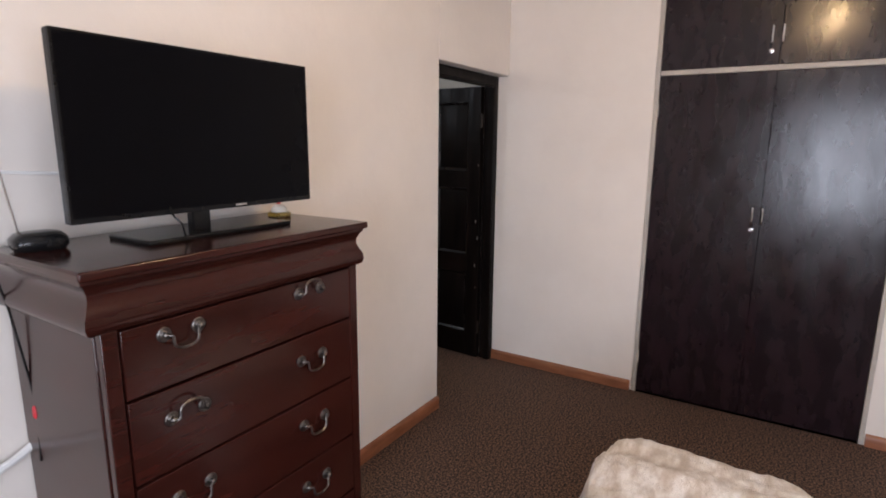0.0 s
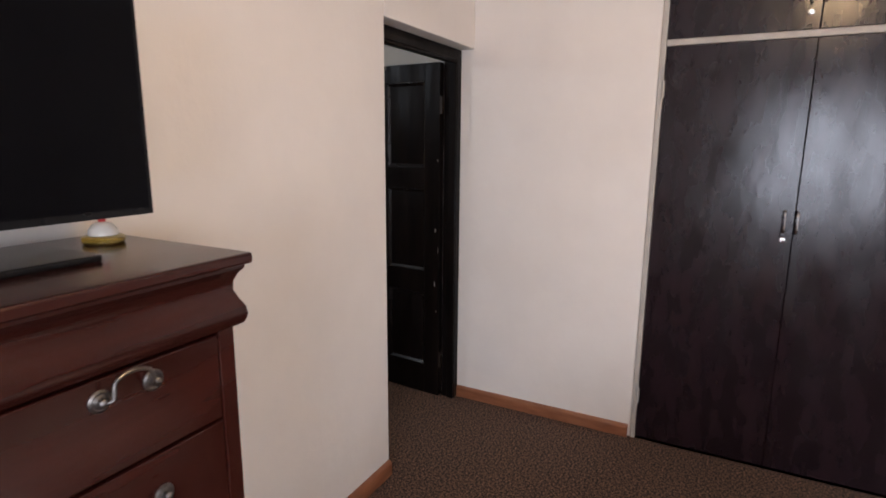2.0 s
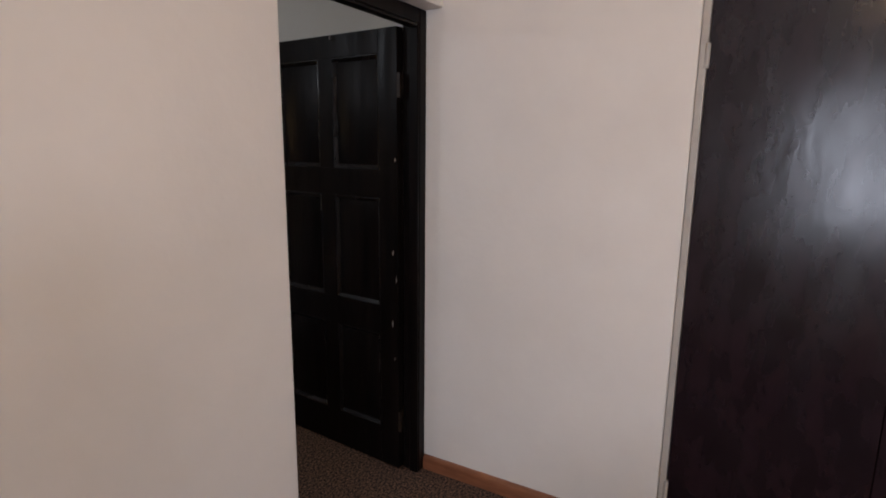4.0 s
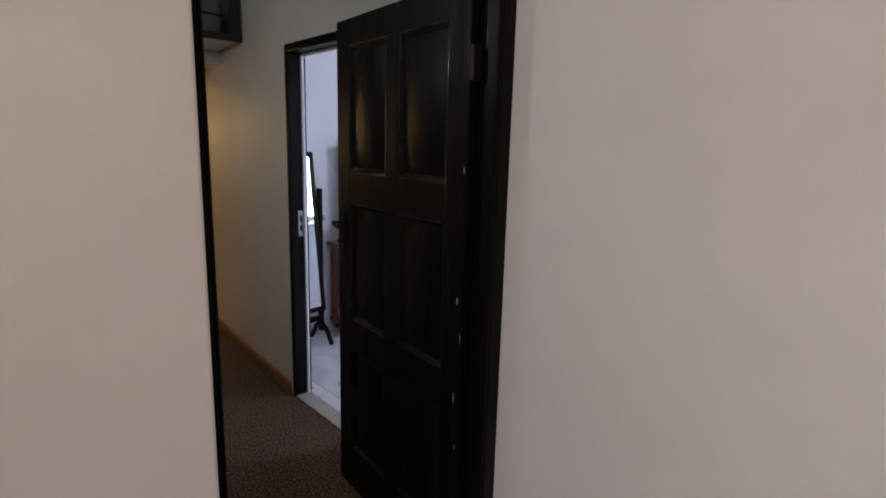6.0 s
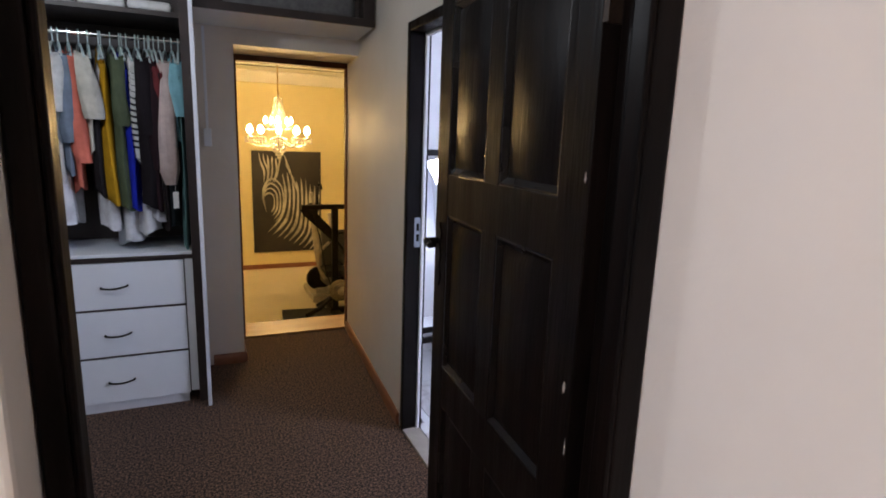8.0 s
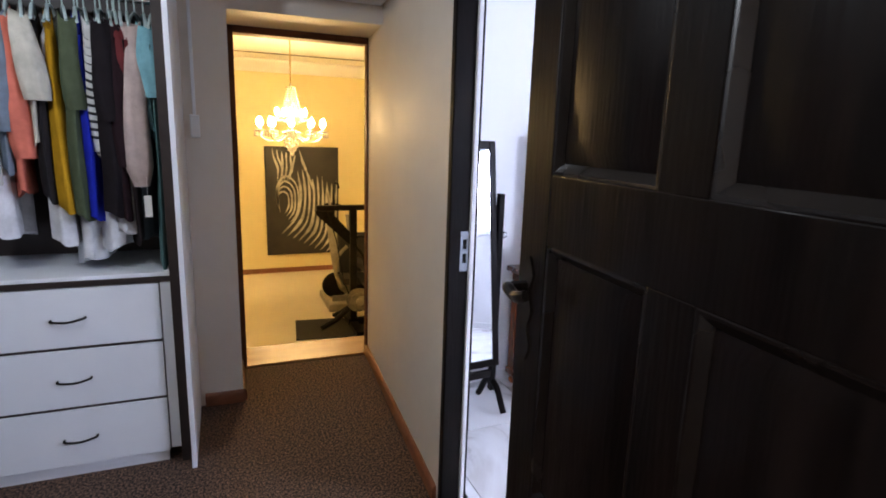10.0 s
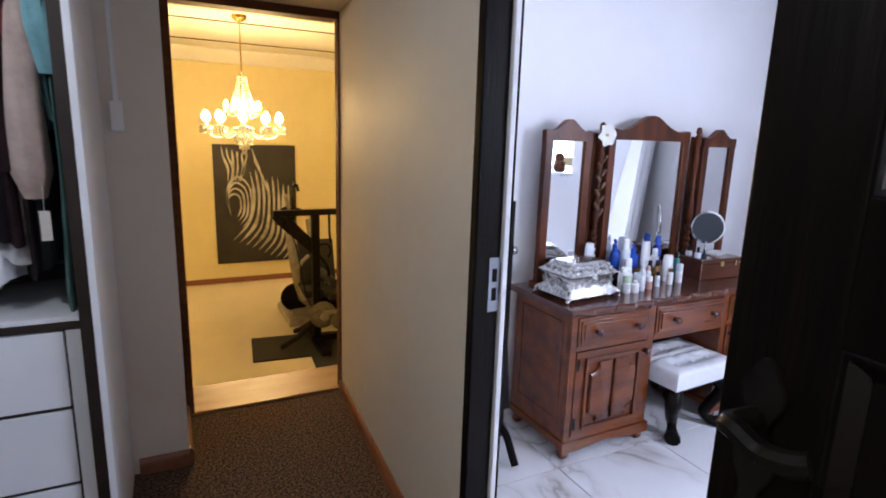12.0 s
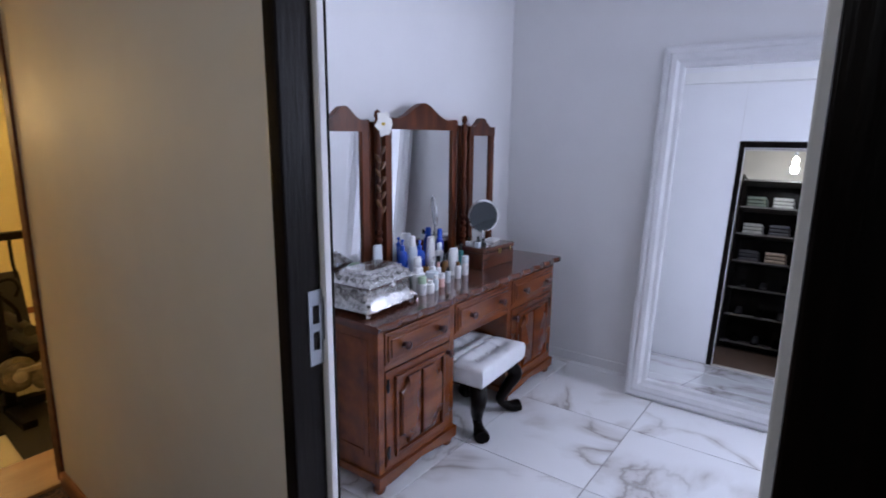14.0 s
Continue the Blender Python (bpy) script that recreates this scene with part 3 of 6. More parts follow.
# ---------------------------------------------------------------- bedroom: chest of drawers
chest = thing("chest_of_drawers", "dark cherry chest of drawers with antique bail handles", "chest of drawers", (-2.600, -0.02, 0))
CX = 0.428
part("body", box(-CX, CX, -0.425, 0, 0.09, 1.21, 0.003), CHEST_WOOD, chest)
for x0, x1 in ((-CX + 0.004, -CX + 0.042), (CX - 0.042, CX - 0.004)):
    part("stile", box(x0, x1, -0.45, -0.425, 0.09, 1.21, 0.003), CHEST_WOOD, chest)
part("top", box(-0.463, 0.463, -0.475, 0.0, 1.335, 1.358, 0.006, 3), CHEST_WOOD, chest, "glossy dark top")
prof = [(0.003, 1.205), (0.012, 1.206), (0.022, 1.213), (0.027, 1.228), (0.025, 1.246), (0.016, 1.264), (0.009, 1.282), (0.010, 1.300), (0.017, 1.316), (0.026, 1.326), (0.026, 1.3352)]
bm = bmesh.new()
rings = []
for o, z in prof:
    rings.append([(-CX - o, 0, z), (-CX - o, -0.432 - o, z), (CX + o, -0.432 - o, z), (CX + o, 0, z)])
loft(bm, rings)
part("cornice", bm, CHEST_WOOD, chest, "curved ogee moulding")
part("plinth", boxes((-CX - 0.012, CX + 0.012, -0.455, -0.01, 0.03, 0.09), (-CX - 0.012, -CX + 0.10, -0.455, -0.35, 0, 0.03), (CX - 0.10, CX + 0.012, -0.455, -0.35, 0, 0.03), (-CX - 0.012, -CX + 0.10, -0.10, -0.01, 0, 0.03), (CX - 0.10, CX + 0.012, -0.10, -0.01, 0, 0.03), bevel=0.006), CHEST_WOOD, chest)


def bail_handle(parent, x, z, up):
    y = -0.452
    for s in (-1, 1):
        part("rosette", lathe([(0.019, 0), (0.019, 0.003), (0.015, 0.005), (0.012, 0.004), (0.007, 0.006), (0.006, 0.013), (0.008, 0.016), (0.005, 0.019), (0, 0.020)], (x + s * 0.046, y, z), 18, pose(0, 0, 0, 90, 0, 0)), PEWTER, parent)
    k = 1 if up else -1
    pts = curve_between([(x - 0.043, y - 0.017, z), (x - 0.034, y - 0.021, z + k * 0.004), (x - 0.031, y - 0.022, z + k * 0.028), (x - 0.016, y - 0.022, z + k * 0.037), (x, y - 0.022, z + k * 0.039), (x + 0.016, y - 0.022, z + k * 0.037), (x + 0.031, y - 0.022, z + k * 0.028), (x + 0.034, y - 0.021, z + k * 0.004), (x + 0.043, y - 0.017, z)], 3)
    part("bail", tube(pts, 0.0036, 7), PEWTER, parent)


raised = {(0, 1), (1, 0)}
for i in range(5):
    z1 = 1.25 - i * 0.22
    d = part("drawer", box(-0.382, 0.382, -0.452, -0.40, z1 - 0.2165, min(z1 - 0.0035, 1.204), 0.0025), CHEST_WOOD, chest)
    for k, x in enumerate((-0.236, 0.197)):
        bail_handle(d, x, z1 - 0.082, (i, k) in raised)

# television
BEZEL = mat("dark_bezel", (0.005, 0.005, 0.006), (0.008, 0.008, 0.009), 0.2, scale=30)
BEZEL.node_tree.nodes["Principled BSDF"].inputs["Specular IOR Level"].default_value = 0.2
tv = thing("television", "black flat-screen television, switched off, on the chest", "television", (-2.58, -0.26, 1.358))
part("housing", boxes((-0.388, 0.388, -0.012, 0.016, 0.069, 0.519), (-0.30, 0.30, 0.016, 0.045, 0.11, 0.42), bevel=0.004), BEZEL, tv)
part("screen", box(-0.381, 0.381, -0.0135, -0.010, 0.083, 0.513), SCREEN, tv, "dark glossy screen")
part("bezel", boxes((-0.388, 0.388, -0.016, -0.0125, 0.069, 0.083), (-0.388, 0.388, -0.016, -0.0125, 0.513, 0.519), (-0.388, -0.381, -0.016, -0.0125, 0.083, 0.513), (0.381, 0.388, -0.016, -0.0125, 0.083, 0.513)), BEZEL, tv)
part("logo_bar", box(0.075, 0.115, -0.0175, -0.0158, 0.074, 0.080), CHROME, tv, "plain pale maker's mark")
part("neck", box(-0.062, -0.004, -0.002, 0.028, 0.010, 0.12, 0.004), BLACK_PLASTIC, tv)
part("base", box(-0.235, 0.245, -0.07, 0.13, 0.0, 0.013, 0.004), BLACK_PLASTIC, tv, "black glossy stand base")
part("cable", tube(curve_between([(-0.13, 0.01, 0.11), (-0.14, -0.03, 0.07), (-0.128, -0.05, 0.045), (-0.136, -0.072, 0.022), (-0.13, -0.078, 0.006)], 5), 0.003, 6), BLACK_PLASTIC, tv)

# decoder with aerial, perfume
router = thing("router", "small black decoder with a telescopic aerial on the chest", "router", (-2.985, -0.14, 1.358), -8)
bm = bmesh.new()
rings = []
for z, s in ((0.0, 0.86), (0.012, 1.0), (0.03, 0.98), (0.042, 0.80), (0.046, 0.5)):
    rings.append([(0.060 * s * math.copysign(abs(math.cos(a)) ** 0.5, math.cos(a)), 0.045 * s * math.copysign(abs(math.sin(a)) ** 0.5, math.sin(a)), z) for a in [2 * math.pi * k / 28 for k in range(28)]])
loft(bm, rings)
part("case", bm, BLACK_PLASTIC, router)
part("aerial", tube([(-0.035, 0.02, 0.035), (-0.045, 0.02, 0.11), (-0.055, 0.02, 0.19), (-0.065, 0.02, 0.275)], [0.0035, 0.003, 0.0022, 0.0016], 7), CHROME, router, "thin telescopic aerial")
part("tip", lathe([(0, -0.003), (0.0035, 0), (0, 0.003)], (-0.0655, 0.02, 0.277), 8), BLACK_PLASTIC, router)
GLASS = mat("clear_glass", (0.95, 0.95, 0.93), None, 0.03)
GLASS.node_tree.nodes["Principled BSDF"].inputs["Transmission Weight"].default_value = 1.0
AMBER = mat("amber_perfume", (0.86, 0.58, 0.10), (0.9, 0.64, 0.16), 0.08)
AMBER.node_tree.nodes["Principled BSDF"].inputs["Transmission Weight"].default_value = 0.75
perfume = thing("perfume_bottle", "low round perfume bottle with amber liquid", "perfume bottle", (-2.225, -0.15, 1.358))
part("base", lathe([(0.036, 0), (0.041, 0.004), (0.041, 0.014), (0.034, 0.018), (0, 0.018)], n=28), AMBER, perfume, "amber glass base")
part("dome", lathe([(0.028, 0.018), (0.027, 0.030), (0.018, 0.042), (0.006, 0.046), (0, 0.046)], n=24), mat("frosted_dome", (0.70, 0.64, 0.55), (0.78, 0.72, 0.63), 0.12, scale=20), perfume, "pale glass dome")
part("cap", lathe([(0.007, 0.046), (0.008, 0.056), (0.004, 0.060), (0, 0.060)], n=14), mat("red_cap", (0.5, 0.03, 0.03), None, 0.4), perfume, "small red cap")
WHITE_CABLE = mat("white_cable", (0.75, 0.74, 0.72), None, 0.45)
solid("cable", tube(curve_between([(-3.9, -0.006, 1.62), (-3.4, -0.006, 1.585), (-3.0, -0.006, 1.545), (-2.7, -0.006, 1.53)], 6), 0.005, 6), WHITE_CABLE, "thin white cable along the wall", "cable")
solid("cable", tube(curve_between([(-3.9, -0.02, 0.70), (-3.5, -0.03, 0.725), (-3.2, -0.05, 0.76), (-3.03, -0.03, 0.80), (-2.98, -0.015, 0.86)], 6), 0.011, 8), WHITE_CABLE, "thick white cable behind the chest", "cable")
cord = thing("power_cord", "black power cord with a red plug hanging by the chest", "power cord", (-3.035, -0.09, 0.9))
part("cord", tube(curve_between([(0.06, 0.0, 0.453), (-0.03, 0, 0.44), (-0.012, 0.01, 0.30), (0.0, 0.0, 0.17), (0.012, 0.0, 0.03), (0.006, 0.0, -0.12)], 5), 0.0032, 6), BLACK_PLASTIC, cord)
part("plug", lathe([(0.006, -0.02), (0.011, -0.012), (0.011, 0.012), (0.006, 0.02)], (0.013, 0, 0.02), 12), mat("red_plug", (0.55, 0.03, 0.04), None, 0.4), cord, "red plastic plug")

# ottoman with fleece throw
ottoman = thing("ottoman", "upholstered ottoman under a fluffy cream throw", "ottoman", (-1.93, -1.60, 0))
part("base", box(-0.25, 0.25, -0.29, 0.29, 0.07, 0.34, 0.02), mat("ottoman_fabric", (0.05, 0.035, 0.03), (0.08, 0.06, 0.05), 0.9, scale=60), ottoman)
part("cushion", box(-0.255, 0.255, -0.295, 0.295, 0.341, 0.54, 0.06, 4), mat("cushion_cover", (0.5, 0.45, 0.40), (0.6, 0.55, 0.50), 0.9, scale=30), ottoman)
for sx in (-0.2, 0.2):
    for sy in (-0.24, 0.24):
        part("leg", lathe([(0.018, 0), (0.026, 0.07)], (sx, sy, 0), 12), DARK_WOOD, ottoman)
bm = bmesh.new()
N = 120
grid = []
for i in range(N + 1):
    row = []
    for j in range(N + 1):
        x, y = (i / N * 2 - 1) * 0.62, (j / N * 2 - 1) * 0.68
        # distance outside a rounded rectangle that is the seat's top
        qx, qy = abs(x) - 0.12, abs(y) - 0.16
        out = math.hypot(max(qx, 0), max(qy, 0)) - 0.13
        px, py, z = x, y, 0.575
        if out > 0:
            d = Vector((math.copysign(max(qx, 0), x), math.copysign(max(qy, 0), y)))
            d.normalize()
            keep = 0.10 * (1 - math.exp(-out * 11))
            px, py = x - d.x * (out - keep), y - d.y * (out - keep)
            z -= 0.055 * (1 - math.exp(-(out * 9) ** 2)) + max(0, out - 0.07) * 0.92
        nz = noise.noise((x * 5, y * 2.6, 3.1)) * 0.034 + noise.noise((x * 13, y * 8, 1.7)) * 0.013 + noise.noise((x * 40, y * 34, 5.7)) * 0.006
        row.append(bm.verts.new((px + nz * 0.6, py + nz * 0.7, z + nz)))
    grid.append(row)
for i in range(N):
    for j in range(N):
        bm.faces.new((grid[i][j], grid[i + 1][j], grid[i + 1][j + 1], grid[i][j + 1]))
throw = solid("throw_blanket", bm, FLUFF, "fluffy cream fleece throw rumpled over the ottoman", "blanket", (-1.93, -1.60, 0), smooth=180)
sol = throw.modifiers.new("thickness", "SOLIDIFY")
sol.thickness = 0.02

# ---------------------------------------------------------------- gym
COPPER = mat("gilt_metal", (0.55, 0.38, 0.14), (0.7, 0.5, 0.2), 0.25, 1.0, scale=20)
CRYSTAL = mat("crystal_glass", (0.98, 0.95, 0.88), None, 0.05)
CRYSTAL.node_tree.nodes["Principled BSDF"].inputs["Transmission Weight"].default_value = 0.6
FLAME = mat("lit_bulb", (1, 0.9, 0.7), None, 0.4, emit=(1.0, 0.65, 0.27), emit_strength=285)
ch = thing("chandelier", "lit crystal chandelier with ten arms and candle bulbs", "chandelier", (0.19, 6.6, 1.21))
part("canopy", lathe([(0.075, 1.33), (0.07, 1.30), (0.03, 1.275), (0.012, 1.27)], n=20), COPPER, ch)
part("rod", tube([(0, 0, 0.78), (0, 0, 1.29)], 0.007, 8), COPPER, ch)
part("stem", lathe([(0.012, 0.10), (0.03, 0.14), (0.055, 0.18), (0.03, 0.24), (0.02, 0.36), (0.045, 0.42), (0.02, 0.48), (0.014, 0.80), (0.0, 0.81)], n=16), CRYSTAL, ch)


def beads(bm, pts, r):
    for p in pts:
        bmesh.ops.create_icosphere(bm, subdivisions=1, radius=r, matrix=Matrix.Translation(p) @ Matrix.Diagonal((1, 1, 1.25, 1)))


bm = bmesh.new()
for k in range(18):
    a = 2 * math.pi * k / 18
    rad = [0.045 + 0.085 * (t / 13) ** 1.6 for t in range(14)]
    beads(bm, [(r * math.cos(a), r * math.sin(a), 0.755 - t * 0.0245) for t, r in enumerate(rad)], 0.0095)
part("bead_crown", bm, CRYSTAL, ch, "strings of crystal beads")["kind"] = "stuff"
bm = bmesh.new()
for ring, (r, z, n) in enumerate(((0.10, 0.22, 22), (0.085, 0.175, 20), (0.068, 0.135, 16), (0.045, 0.095, 12), (0.02, 0.055, 6))):
    for k in range(n):
        a = 2 * math.pi * (k + ring * 0.5) / n
        for q in range(2):
            bmesh.ops.create_icosphere(bm, subdivisions=1, radius=0.009, matrix=Matrix.Translation((r * math.cos(a), r * math.sin(a), z - q * 0.024)) @ Matrix.Diagonal((0.8, 0.8, 1.7, 1)))
bmesh.ops.create_icosphere(bm, subdivisions=2, radius=0.018, matrix=Matrix.Translation((0, 0, 0.02)))
part("drop_basket", bm, CRYSTAL, ch, "tiers of crystal drops")["kind"] = "stuff"
part("hub", lathe([(0.02, 0.235), (0.10, 0.25), (0.11, 0.265), (0.09, 0.28), (0.03, 0.30)], n=24), CRYSTAL, ch)
for k in range(10):
    a = 2 * math.pi * (k + 0.3) / 10
    c, s = math.cos(a), math.sin(a)
    arm = part("arm", tube(curve_between([(0.05 * c, 0.05 * s, 0.26), (0.14 * c, 0.14 * s, 0.20), (0.24 * c, 0.24 * s, 0.17), (0.33 * c, 0.33 * s, 0.20), (0.36 * c, 0.36 * s, 0.27)], 5), 0.008, 8), CRYSTAL, ch)
    part("drip_pan", lathe([(0.01, 0.262), (0.045, 0.272), (0.055, 0.285), (0.05, 0.287), (0.012, 0.276), (0.012, 0.33), (0, 0.33)], (0.36 * c, 0.36 * s, 0), 16), CRYSTAL, arm)
    part("bulb", lathe([(0.009, 0.33), (0.026, 0.347), (0.031, 0.367), (0.023, 0.396), (0.007, 0.424), (0, 0.428)], (0.36 * c, 0.36 * s, 0), 12), FLAME, arm, "glowing candle bulb")
    bm = bmesh.new()
    for q in range(9):
        b = 2 * math.pi * q / 9
        beads(bm, [(0.36 * c + 0.052 * math.cos(b), 0.36 * s + 0.052 * math.sin(b), 0.266 - h * 0.022) for h in range(3)], 0.009)
    part("bead_fringe", bm, CRYSTAL, arm)["kind"] = "stuff"

for k in range(5):
    a = 2 * math.pi * (k + 0.6) / 5
    c, s = math.cos(a), math.sin(a)
    arm = part("upper_arm", tube(curve_between([(0.02 * c, 0.02 * s, 0.42), (0.09 * c, 0.09 * s, 0.37), (0.16 * c, 0.16 * s, 0.40)], 5), 0.006, 8), CRYSTAL, ch)
    part("drip_pan", lathe([(0.008, 0.392), (0.032, 0.40), (0.036, 0.41), (0.01, 0.405), (0.01, 0.45), (0, 0.45)], (0.16 * c, 0.16 * s, 0), 14), CRYSTAL, arm)
    part("bulb", lathe([(0.007, 0.45), (0.018, 0.466), (0.022, 0.48), (0.016, 0.505), (0.005, 0.53), (0, 0.533)], (0.16 * c, 0.16 * s, 0), 12), FLAME, arm, "glowing candle bulb")

# striped painting: pale curved brush strokes on a dark canvas
PAINT_DARK = mat("dark_canvas_paint", (0.010, 0.009, 0.008), (0.028, 0.024, 0.020), 0.55, scale=2.2, bump=0.10, bump_scale=120)
PAINT_PALE = mat("pale_grey_brush_paint", (0.14, 0.132, 0.118), (0.50, 0.48, 0.44), 0.55, scale=4.5, lo=0.28, hi=0.58, bump=0.15, bump_scale=90)
PW, PH = 1.15, 1.74
pic = thing("wall_painting", "large dark canvas with curved black and white stripes", "painting", (0.635, 9.18, 0.385))
part("canvas", box(-PW / 2, PW / 2, -0.035, 0.015, -PH / 2, PH / 2, 0.004), PAINT_DARK, pic)


def stroke(pts, width, seed, taper=0.25):
    """A flat brush stroke along points given across (0 to 1) and up (0 to 1) the canvas, pointed at its ends."""
    line = [Vector(((p.x - 0.5) * PW, (p.y - 0.5) * PH)) for p in curve_between([(x, y, 0) for x, y in pts], 7)]
    rng = random.Random(seed)
    ph = rng.uniform(0, 6)
    left, right = [], []
    for i, p in enumerate(line):
        d = (line[min(i + 1, len(line) - 1)] - line[max(i - 1, 0)]).normalized()
        n = Vector((-d.y, d.x))
        u = i / (len(line) - 1)
        w = width * min(1, u / taper, (1 - u) / taper) * (0.85 + 0.25 * math.sin(u * 9 + ph)) / 2 + 0.0015
        for side, sign in ((left, 1), (right, -1)):
            q = p + n * sign * w
            side.append((max(-PW / 2 + 0.006, min(PW / 2 - 0.006, q.x)), max(-PH / 2 + 0.006, min(PH / 2 - 0.006, q.y))))
    bm = bmesh.new()
    a_ = [bm.verts.new((x, -0.0364, z)) for x, z in left]
    b_ = [bm.verts.new((x, -0.0364, z)) for x, z in right]
    for i in range(len(line) - 1):
        bm.faces.new((a_[i], a_[i + 1], b_[i + 1], b_[i]))
    part("brush_stroke", bm, PAINT_PALE, pic, "pale painted stripe", smooth=0)


for k in range(9):          # long sweeping stripes that fall from the upper middle and bend towards the lower edge
    t = k / 8
    w = 0.040 + 0.008 * math.sin(k * 2.3) + 0.008 * t
    stroke([(0.43 + 0.54 * t, 0.78 - 0.11 * t + 0.03 * math.sin(k * 1.7)), (0.47 + 0.49 * t, 0.57 - 0.10 * t), (0.41 + 0.53 * t, 0.36 - 0.22 * t), (0.20 + 0.60 * t, 0.20 - 0.20 * t)], w, k)
for k in range(4):          # nested bent stripes in the left half
    r = 0.030 + 0.056 * k
    stroke([(0.15 + 0.012 * k, 0.50 - 0.5 * r), (0.15, 0.54 + 0.4 * r), (0.21 + 0.3 * r, 0.565 + 0.85 * r), (0.27 + 0.75 * r, 0.55 + 0.45 * r), (0.28 + 0.72 * r, 0.47 - 0.3 * r), (0.24 + 0.35 * r, 0.41 - 0.55 * r)], 0.030, 20 + k, 0.18)
for k in range(6):          # upright stripes at the top left, leaning together as they come down
    stroke([(0.10 + 0.062 * k, 0.985 - 0.012 * k), (0.12 + 0.055 * k, 0.90), (0.17 + 0.040 * k + 0.02 * math.sin(k * 2), 0.80), (0.16 + 0.030 * k, 0.69)], 0.030, 40 + k)
for k in range(5):          # short slanting strokes along the edge of the dark field
    stroke([(0.46 + 0.028 * k, 0.97 - 0.055 * k), (0.49 + 0.030 * k, 0.90 - 0.055 * k), (0.50 + 0.034 * k, 0.83 - 0.055 * k)], 0.030, 60 + k, 0.4)

# exercise machine on rubber mats
RUBBER = mat("black_rubber_mat", (0.012, 0.011, 0.011), (0.025, 0.023, 0.022), 0.8, scale=90, bump=0.3, bump_scale=200)
solid("rubber_mat", box(-0.45, 0.45, -0.33, 0.33, 0, 0.015, 0.004), RUBBER, "black rubber floor mat under the machine", "mat", (0.60, 6.30, GZ), -6)
solid("rubber_mat", box(-0.5, 0.5, -0.4, 0.4, 0, 0.014, 0.004), RUBBER, "black rubber floor mat on the cream floor", "mat", (1.15, 5.55, GZ), -4)
PAD = mat("black_vinyl_pad", (0.012, 0.012, 0.013), (0.02, 0.02, 0.021), 0.42, scale=60)
GREY_STEEL = mat("grey_painted_steel", (0.27, 0.255, 0.235), (0.38, 0.355, 0.325), 0.38, 0.2, scale=12)
IRON = mat("cast_iron_plate", (0.13, 0.12, 0.105), (0.24, 0.22, 0.19), 0.42, 0.3, scale=18)
gymm = thing("exercise_machine", "black steel weight machine with pads and weight plates", "exercise machine", (0.82, 6.3, GZ + 0.015))
part("base_beam", boxes((-0.06, 1.0, -0.04, 0.04, 0.02, 0.09), (-0.05, 0.05, -0.42, 0.42, 0.0, 0.06), bevel=0.006), BLACK_METAL, gymm)
part("foot", tube([(0.0, 0, 0.26), (-0.22, -0.05, 0.10), (-0.40, -0.08, 0.025)], [0.035, 0.032, 0.028], 10), BLACK_METAL, gymm)
part("foot", tube([(0.0, 0, 0.26), (-0.10, 0.22, 0.10), (-0.16, 0.36, 0.025)], [0.035, 0.032, 0.028], 10), BLACK_METAL, gymm)
part("post", box(-0.04, 0.04, -0.04, 0.04, 0.05, 1.42, 0.008), BLACK_METAL, gymm)
part("top_beam", box(-0.42, 0.75, -0.035, 0.035, 1.395, 1.455, 0.008), BLACK_METAL, gymm)
bm = bmesh.new()
prism([(-0.44, 1.40), (-0.40, 1.33), (-0.03, 0.98), (-0.03, 1.14), (-0.22, 1.34), (-0.20, 1.40)], -0.012, 0.012, bm)
part("gusset", bm, BLACK_METAL, gymm, "triangular steel brace")
part("hook_handle", tube(curve_between([(-0.20, 0.05, 1.43), (-0.21, 0.05, 1.55), (-0.20, 0.05, 1.68), (-0.17, 0.05, 1.70), (-0.155, 0.05, 1.64)], 4), 0.014, 8), BLACK_METAL, gymm)
part("hook_handle", tube(curve_between([(0.03, -0.03, 1.08), (0.11, -0.05, 1.09), (0.15, -0.05, 1.02), (0.12, -0.05, 0.95)], 4), 0.013, 8), BLACK_METAL, gymm)
part("strap", tube([(0.14, -0.03, 1.40), (0.14, -0.03, 1.22), (0.15, -0.035, 1.10)], 0.012, 6), BLACK_METAL, gymm)
for z, r, y in ((0.36, 0.125, -0.10), (0.36, 0.14, -0.14), (0.36, 0.10, -0.18)):
    part("weight_plate", lathe([(0.03, 0), (r * 0.55, 0.0), (r * 0.6, -0.006), (r * 0.9, -0.006), (r, 0.004), (r, 0.030), (r * 0.9, 0.036), (0.03, 0.036)], (0.03, y, z), 28, pose(0, 0, 0, 90, 0, 0)), IRON, gymm)
part("hub", lathe([(0.045, 0), (0.045, 0.05), (0.03, 0.06), (0, 0.06)], (0.03, -0.2, 0.36), 20, pose(0, 0, 0, 90, 0, 0)), GREY_STEEL, gymm)
part("spindle", tube([(0.03, -0.25, 0.36), (0.03, 0.15, 0.36)], 0.02, 10), GREY_STEEL, gymm)
part("seat_pad", box(0.10, 0.72, -0.16, 0.16, 0.50, 0.57, 0.02, 3), PAD, gymm, "black vinyl seat pad")
bm = box(-0.14, 0.14, -0.035, 0.035, 0, 0.62, 0.02, 3)
bmesh.ops.transform(bm, matrix=pose(0.55, 0.0, 0.60, 0, 18, 90), verts=bm.verts)
part("back_pad", bm, PAD, gymm, "black vinyl back pad")
for sx in (0.31, 0.63):
    part("seat_support", box(sx - 0.035, sx + 0.035, -0.03, 0.03, 0.08, 0.50, 0.005), BLACK_METAL, gymm)
bm = box(-0.20, 0.20, -0.04, 0.04, 0, 0.50, 0.02, 3)
